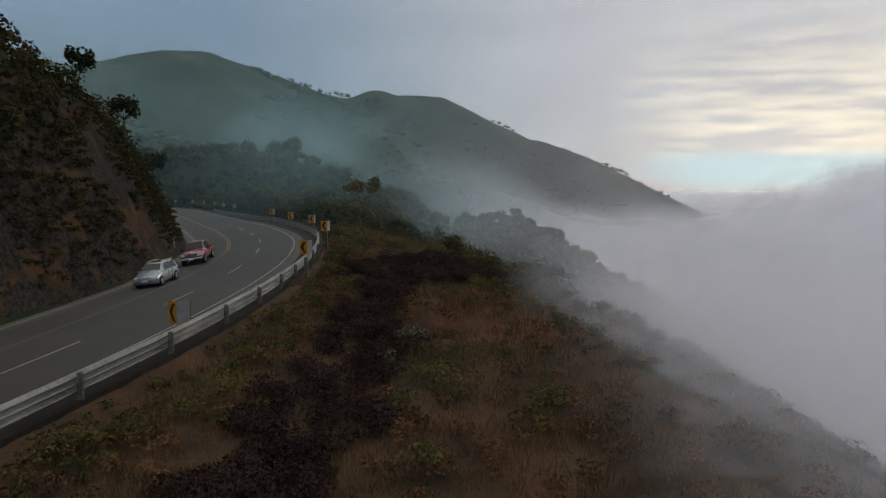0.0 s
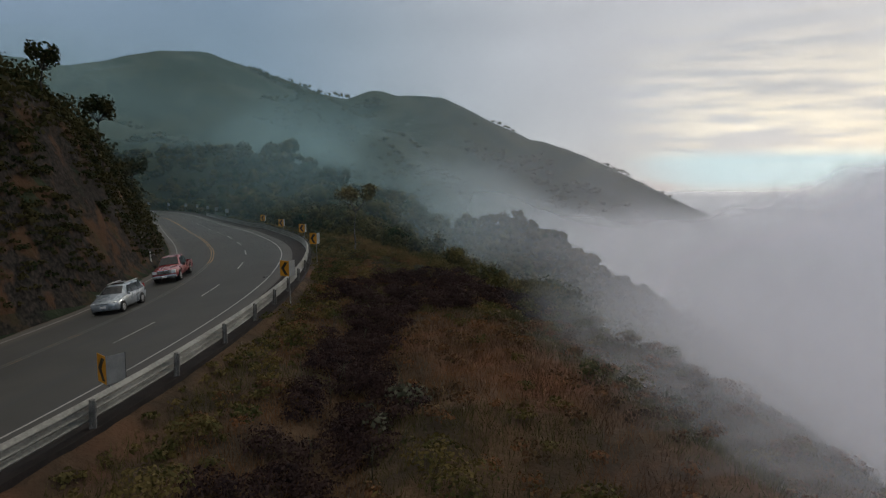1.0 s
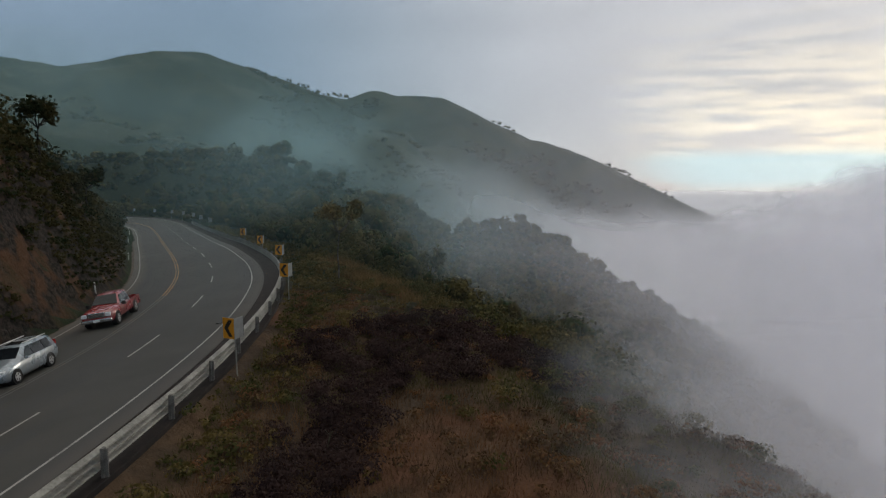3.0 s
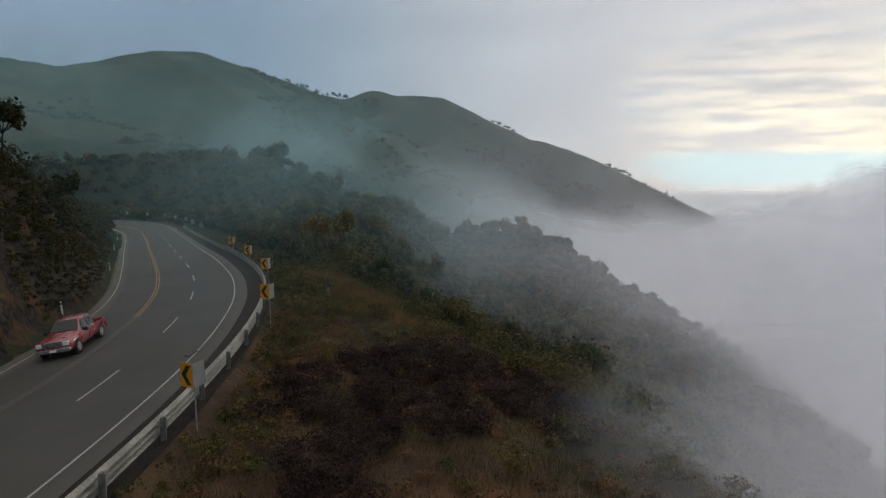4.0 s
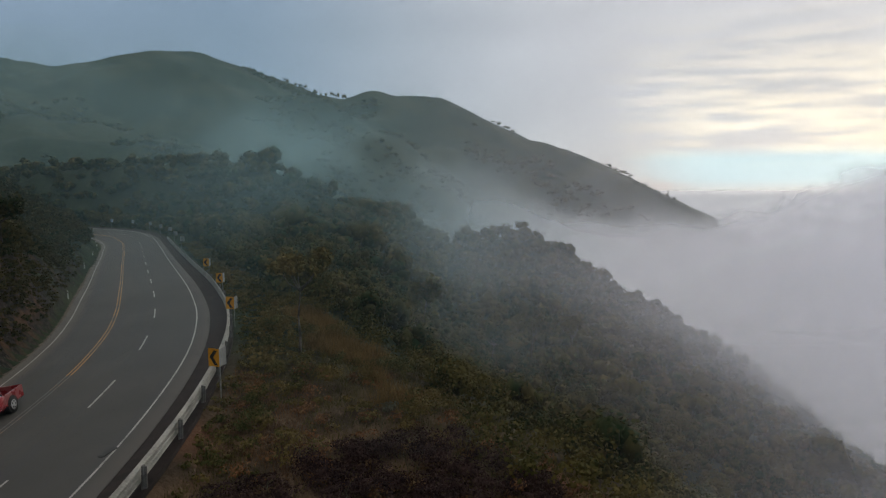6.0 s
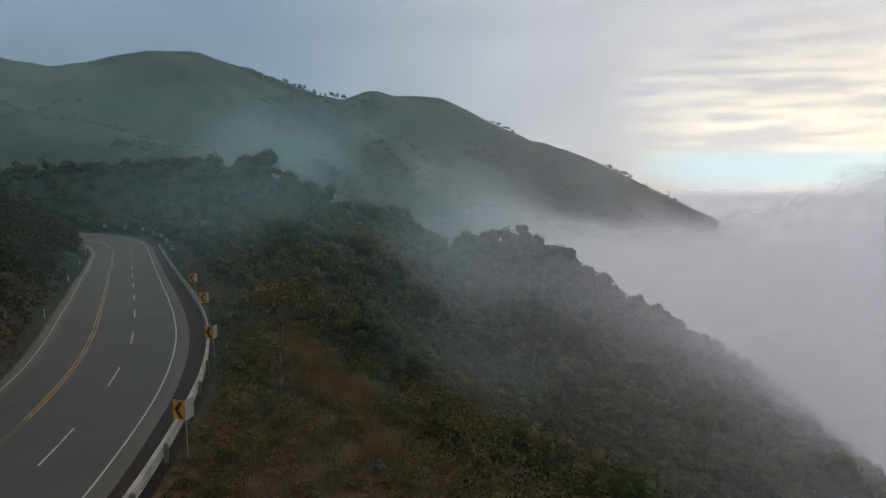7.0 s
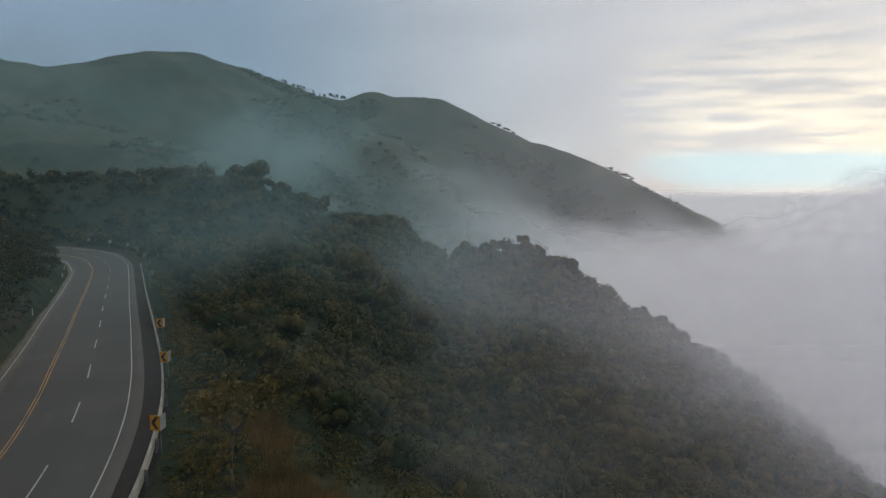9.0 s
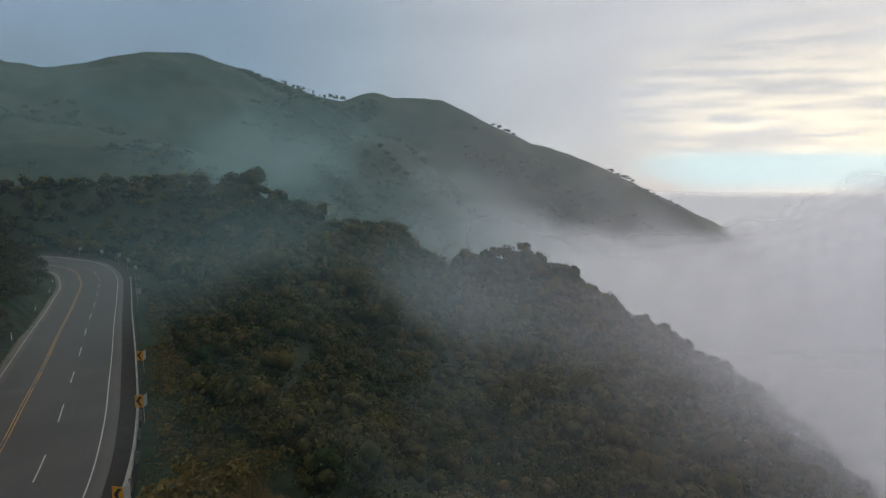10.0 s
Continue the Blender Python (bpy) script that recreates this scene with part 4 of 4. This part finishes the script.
def bench_cover():
    # shrubs on the bench, by what grows where
    p = scatter(-16, 24, 8, 92, 1.5)
    n, along = road_side(p)
    over = bench_edge(p[:, 0], p[:, 1])
    gully = np.abs(p[:, 0] + 4.7 - 0.6 * np.sin(p[:, 1] * 0.3)) < 1.9 + 0.5 * rough(p[:, 0], p[:, 1], 4.0, 61)
    hollow = ((p[:, 0] + 0.5) / 8.5) ** 2 + ((p[:, 1] - 49.5) / 6.0) ** 2 < 1 + 0.7 * rough(p[:, 0], p[:, 1], 4.0, 62)
    dark = (n > 8.0) & ((gully & (p[:, 1] > 10) & (p[:, 1] < 50)) | hollow)
    thicket("dark_scrub", with_size(np.concatenate([p[dark] + DICE.uniform(-0.8, 0.8, (dark.sum(), 2)) for _ in range(3)]), 0.7, 1.3, (0.8, 1.4)), SCORCHED_LEAF, 0.075, 0.42,
            "dark purplish-brown low scrub in the hollow of the bench", "scrub", 6, 720)
    chance = DICE.random(len(p))
    green = (n > 7.6) & ~dark & (over < 3) & ~(straw_patch(p) & (chance > 0.12)) & (chance < np.interp(p[:, 1], [10, 40, 55, 68], [0.14, 0.24, 0.7, 0.95]))
    thicket("low_shrubs", with_size(p[green], 0.5, 1.3, (0.8, 1.4)), SHRUB_LEAF, 0.09, 0.5, "low olive-green shrubs scattered over the bench", "shrubs", 6, 480)
    q = scatter(-14, 22, 8, 66, 1.35)
    nn, _ = road_side(q)
    clear = np.abs(q[:, 0] + 4.7 - 0.6 * np.sin(q[:, 1] * 0.3)) > 2.0
    keep = (nn > 8.2) & (bench_edge(q[:, 0], q[:, 1]) < 5) & (clear | (q[:, 1] > 50)) & (0.5 + 0.8 * rough(q[:, 0], q[:, 1], 7.0, 66) > DICE.random(len(q)) * 0.8)
    thicket("dry_brush", with_size(q[keep], 0.45, 1.0, (0.7, 1.25)), BRUSH, 0.085, 0.4, "low dry reddish-brown brush covering the bench", "brush", 6, 150)
    weeds = scatter(-36, -2, 5, 128, 0.75)
    nn, _ = road_side(weeds)
    weeds = weeds[(nn > 6.95) & (nn < 10.2) & (DICE.random(len(weeds)) < 0.9)]
    thicket("verge_weeds", with_size(weeds, 0.28, 0.6, (0.7, 1.3)), SHRUB_LEAF, 0.11, 0.45, "green weeds growing along the back of the guard rail", "weeds", 5, 110)
    strip = scatter(-70, -12, 66, 165, 1.15)
    nn, _ = road_side(strip)
    strip = strip[(nn > 8.2) & (nn < 12.0) & (DICE.random(len(strip)) < 0.85)]
    thicket("verge_shrubs", with_size(strip, 0.55, 1.2, (0.8, 1.5)), SHRUB_LEAF, 0.19, 0.5, "olive and brown shrubs crowding up to the guard rail", "shrubs", 6, 120)
    grey = np.array([(-3.0, 25.2), (-2.2, 26.4), (-3.6, 27.2), (1.0, 56.5), (3.4, 55.0), (2.0, 58.5), (5.5, 51.0), (-3.0, 59.5), (9.0, 30.0)])
    thicket("pale_shrubs", with_size(grey, 0.6, 1.15, (0.9, 1.3)), GREY_LEAF, 0.15, 0.5, "pale grey-green bushes on the brown bench", "shrubs", 6, 260)


bench_cover()


def blades(name, p, tall, wide, mat, label):
    """Grass: one bent, tapering blade at each place."""
    z = ground_height(p[:, 0], p[:, 1]) - 0.03
    k = len(p)
    h = tall * DICE.uniform(0.45, 1.3, k)
    a = DICE.uniform(0, 2 * np.pi, k)
    side = np.stack([np.cos(a), np.sin(a), 0 * a], 1) * (wide * DICE.uniform(0.6, 1.4, k))[:, None]
    b = DICE.uniform(0, 2 * np.pi, k)
    lean = np.stack([np.cos(b), np.sin(b), 0 * b], 1) * (h * DICE.uniform(0.1, 0.7, k))[:, None]
    base = np.stack([p[:, 0], p[:, 1], z], 1)
    tip = base + lean + np.stack([0 * h, 0 * h, h], 1)
    v = np.stack([base - side, base + side, tip], 1)
    return tagged(raw_mesh(name, v.reshape(-1, 3), np.arange(3 * k), 3, mat), label, "grass", kind="stuff")


def grass():
    p = scatter(-14, 26, 6, 74, 0.088)
    n, _ = road_side(p)
    over = bench_edge(p[:, 0], p[:, 1])
    tuft = rough(p[:, 0], p[:, 1], 1.1, 70, 3)
    keep = (n > 7.2) & (over < 7) & (DICE.random(len(p)) < 0.42 + 0.5 * tuft)
    p, tuft, over = p[keep], tuft[keep], over[keep]
    kind = rough(p[:, 0], p[:, 1], 12.0, 71, 3) + np.where(over > -8, 0.38, 0.0) + np.where(p[:, 0] < -9, 0.28, -0.08)
    blades("dry_grass", p[kind < 0.2], 0.46, 0.014, DRY_GRASS, "tall dry reddish-brown grass on the bench")
    blades("olive_grass", p[kind >= 0.2], 0.40, 0.014, OLIVE_GRASS, "rank olive grass at the edges of the bench")
    q = scatter(-18, 2, 56, 90, 0.11)
    n, _ = road_side(q)
    q = q[(n > 8) & straw_patch(q)]
    blades("straw_grass", q, 1.05, 0.022, STRAW, "patch of tall orange straw-coloured grass above the slope")


grass()


def limb_tree(name, x, y, height, spread, leaf, mat, bark, label, flat=0.45, lean=(0, 0), leaves=1500, trunk=0.10):
    """A single tree: tapered trunk, limbs, and leaf tufts at the limbs' ends."""
    g = ground_at(x, y)
    tree = empty(name, pose(x, y, g))
    fork = height * 0.62
    top = Vector((lean[0], lean[1], fork))
    bm = bmesh.new()
    knots = [Vector((lean[0] * f * f + 0.08 * math.sin(7 * f), lean[1] * f * f, -0.3 + (fork + 0.3) * f)) for f in (0, 0.3, 0.6, 1.0)]
    for i in range(3):
        tube(trunk * (1 - 0.22 * i), trunk * (0.78 - 0.22 * i), knots[i], knots[i + 1], 8, bm)
    part("trunk", bm, bark, tree, "slender trunk", True)
    tufts = []
    count = 9
    for i in range(count):
        a = i * 2.4 + random.uniform(-0.4, 0.4)
        r = spread * random.uniform(0.45, 1.0)
        end = top + Vector((math.cos(a) * r, math.sin(a) * r, (height - fork) * random.uniform(0.35, 0.95)))
        mid = top.lerp(end, 0.5) + Vector((0, 0, -0.06 * height))
        bm = tube(trunk * 0.42, trunk * 0.28, top - Vector((0, 0, 0.12 * (i % 3))), mid, 6)
        tube(trunk * 0.28, trunk * 0.12, mid, end, 6, bm)
        part("limb", bm, bark, tree)
        tufts.append(end)
    per = leaves // count
    pts = np.concatenate([np.array(t) + unit(per) * (DICE.random((per, 1)) ** 0.4) * spread * np.array([0.42, 0.42, 0.42 * flat * 1.6]) for t in tufts])
    crown = leaf_cards("crown", pts, leaf * DICE.uniform(0.6, 1.4, len(pts)), mat)
    crown.parent = tree
    crown["label"] = "open crown of separate leaf tufts"
    return tagged(tree, label, "tree")


limb_tree("roadside_tree", -10.3, 69.6, 7.4, 2.0, 0.20, SHRUB_LEAF, BARK, "slim tree with an open flat crown above the bench", 0.5, (0.1, 0.2), 900, 0.11)
limb_tree("bank_tree", -39.5, 74.0, 5.5, 1.7, 0.26, BANK_LEAF, DARK_BARK, "small dark tree on top of the cut bank", 0.9, (0.2, -0.2), 750, 0.14)
limb_tree("bank_tree", -41.0, 84.0, 5.0, 1.6, 0.26, BANK_LEAF, DARK_BARK, "small dark tree on top of the cut bank", 0.9, (-0.2, 0.2), 750, 0.13)
limb_tree("bank_tree", -36.5, 60.0, 4.6, 1.5, 0.24, BANK_LEAF, DARK_BARK, "small dark tree on top of the cut bank", 0.9, (0.1, 0.3), 600, 0.12)
limb_tree("crest_tree", 35.0, 303.0, 6.2, 2.6, 0.36, FOREST_LEAF, DARK_BARK, "umbrella-shaped tree standing clear on the misty crest", 0.9, (0.5, 0), 900, 0.38)
for tx, ty, th in ((-3.0, 112.0, 9.5), (18.0, 150.0, 12.0), (8.0, 128.0, 9.0), (30.0, 168.0, 12.5), (14.0, 104.0, 9.0)):
    limb_tree("slope_tree", tx, ty, th, th * 0.20, 0.36, FOREST_LEAF, BARK, "taller pale-trunked tree standing in the hillside wood", 0.9, (0.3, 0.1), 420, 0.13)


def dry_stems():
    """Bare pale stems that stick out of the dark scrub."""
    for i in range(26):
        x, y = ((-4.6 + DICE.uniform(-2.2, 2.2), DICE.uniform(18, 44)) if i < 14 else (DICE.uniform(-8, 6), DICE.uniform(47, 57)))
        g = ground_at(x, y)
        ob = empty("dry_stem", pose(x, y, g, DICE.uniform(-25, 25), DICE.uniform(-25, 25), DICE.uniform(0, 360)))
        h = DICE.uniform(0.8, 1.6)
        part("stalk", tube(0.022, 0.010, (0, 0, -0.1), (0, 0, h), 5), GREY_LEAF, ob)
        for j in range(3):
            z = h * (0.45 + 0.2 * j)
            a = j * 2.2
            part("twig", tube(0.012, 0.005, (0, 0, z), (0.35 * math.cos(a), 0.35 * math.sin(a), z + 0.3), 4), GREY_LEAF, ob)
        tagged(ob, "bare pale dead stem sticking out of dark scrub", "dead stem", "dead stems on the bench")


dry_stems()


def ridge_trees():
    spots = []
    for i in range(24):
        f = DICE.random()
        k = int(np.interp(f, [0, 1], [55, 73]))
        x, y, _ = CREST[k]
        spots.append((x + DICE.uniform(-10, 10), y + DICE.uniform(-6, 6), DICE.uniform(2.4, 4.6), DICE.uniform(7, 13)))
    thicket("ridge_trees", spots, FOREST_LEAF, 2.0, 0.6, "row of small trees along the mountain crest", "trees", 4, 50, 0.8)
    # scattered wood on the mountain's face
    p = np.stack([DICE.uniform(-480, 330, 4200), DICE.uniform(560, 1335, 4200)], 1)
    p = p[(rough(p[:, 0], p[:, 1], 90.0, 90, 3) > 0.0) & (nearest(p[:, 0], p[:, 1], CREST)[1] > 45)]
    thicket("mountain_wood", with_size(p, 4.0, 9.0, (0.7, 1.1)), FOREST_LEAF, 2.4, 0.5, "distant scrubby wood on the mountain face", "woodland", 3, 16, 0.8)


ridge_trees()

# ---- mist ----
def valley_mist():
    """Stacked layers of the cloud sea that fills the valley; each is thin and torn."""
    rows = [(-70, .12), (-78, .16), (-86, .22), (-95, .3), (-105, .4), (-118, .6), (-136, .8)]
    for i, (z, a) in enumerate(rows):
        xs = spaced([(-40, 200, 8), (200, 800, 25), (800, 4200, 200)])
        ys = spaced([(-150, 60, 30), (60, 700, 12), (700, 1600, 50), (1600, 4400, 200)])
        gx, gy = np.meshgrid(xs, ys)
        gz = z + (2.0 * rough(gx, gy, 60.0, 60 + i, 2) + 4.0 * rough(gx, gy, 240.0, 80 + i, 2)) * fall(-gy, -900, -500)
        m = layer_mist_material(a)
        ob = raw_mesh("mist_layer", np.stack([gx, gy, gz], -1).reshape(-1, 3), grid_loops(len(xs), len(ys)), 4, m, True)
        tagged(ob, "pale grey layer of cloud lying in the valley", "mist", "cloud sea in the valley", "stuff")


def hanging_mist():
    """Veils that hang before the mountain, one behind another, thin enough to melt into each other."""
    rows = [(y, 0.0, 0.0, 0.21, -0.2, 0.3, 4.0, 6.0, 0.05, True) for y in np.arange(11.0, 48.0, 3.0)]
    rows += [(y, 0.004, 0.012, 0.012, 0.0, 0.4, 3.0, 7.0, 0.05, False) for y in (52, 57, 62, 67)]
    last = 67
    for y in (76, 87, 99, 112, 126, 141, 157, 174, 192, 211, 231, 252, 272):
        rows.append((y, 1 - math.exp(-0.0005 * (y - last)), 0.11, np.interp(y, [70, 130, 210], [0.03, 0.075, 0.22]), 0.07, 0.55, 2.0, 21.0, 0.014, False))
        last = y
    for y, bulk, start, top in ((335, .44, -.12, -4), (400, .44, -.10, -9), (490, .42, -.04, -16), (600, .40, .04, -24), (730, .38, .12, -34), (880, .36, .20, -40)):
        rows.append((y, 1 - math.exp(-0.0004 * (y - last)), 0.21, bulk, start, 0.34, top, 26.0, 0.006, False))
        last = y
    for i, (y, haze, wisp, bulk, start, ramp, top, edge, scale, shore) in enumerate(rows):
        near = y < 70
        roof = 8.0 if shore else 12.0 if near else 40 + 0.30 * y
        left = 2.4 if shore else -30.0 if near else -1.1 * y - 60
        gap = 4 + y * 0.02
        gx, gz = np.meshgrid(np.arange(left, 1.3 * y + (60 if near else 400), gap), np.arange(-60 if near else -140 - y * 0.1, roof + gap, gap))
        gy = y + min(6, 0.05 * y) * rough(gx, gz, 110.0, 100 + i, 2) + 0.12 * np.abs(gx)
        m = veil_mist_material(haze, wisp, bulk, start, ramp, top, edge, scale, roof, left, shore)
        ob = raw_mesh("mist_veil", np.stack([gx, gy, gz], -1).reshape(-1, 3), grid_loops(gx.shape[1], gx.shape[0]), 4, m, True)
        tagged(ob, "thin grey veil of drifting mist before the mountain", "mist", "mist veils", "stuff")


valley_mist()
hanging_mist()
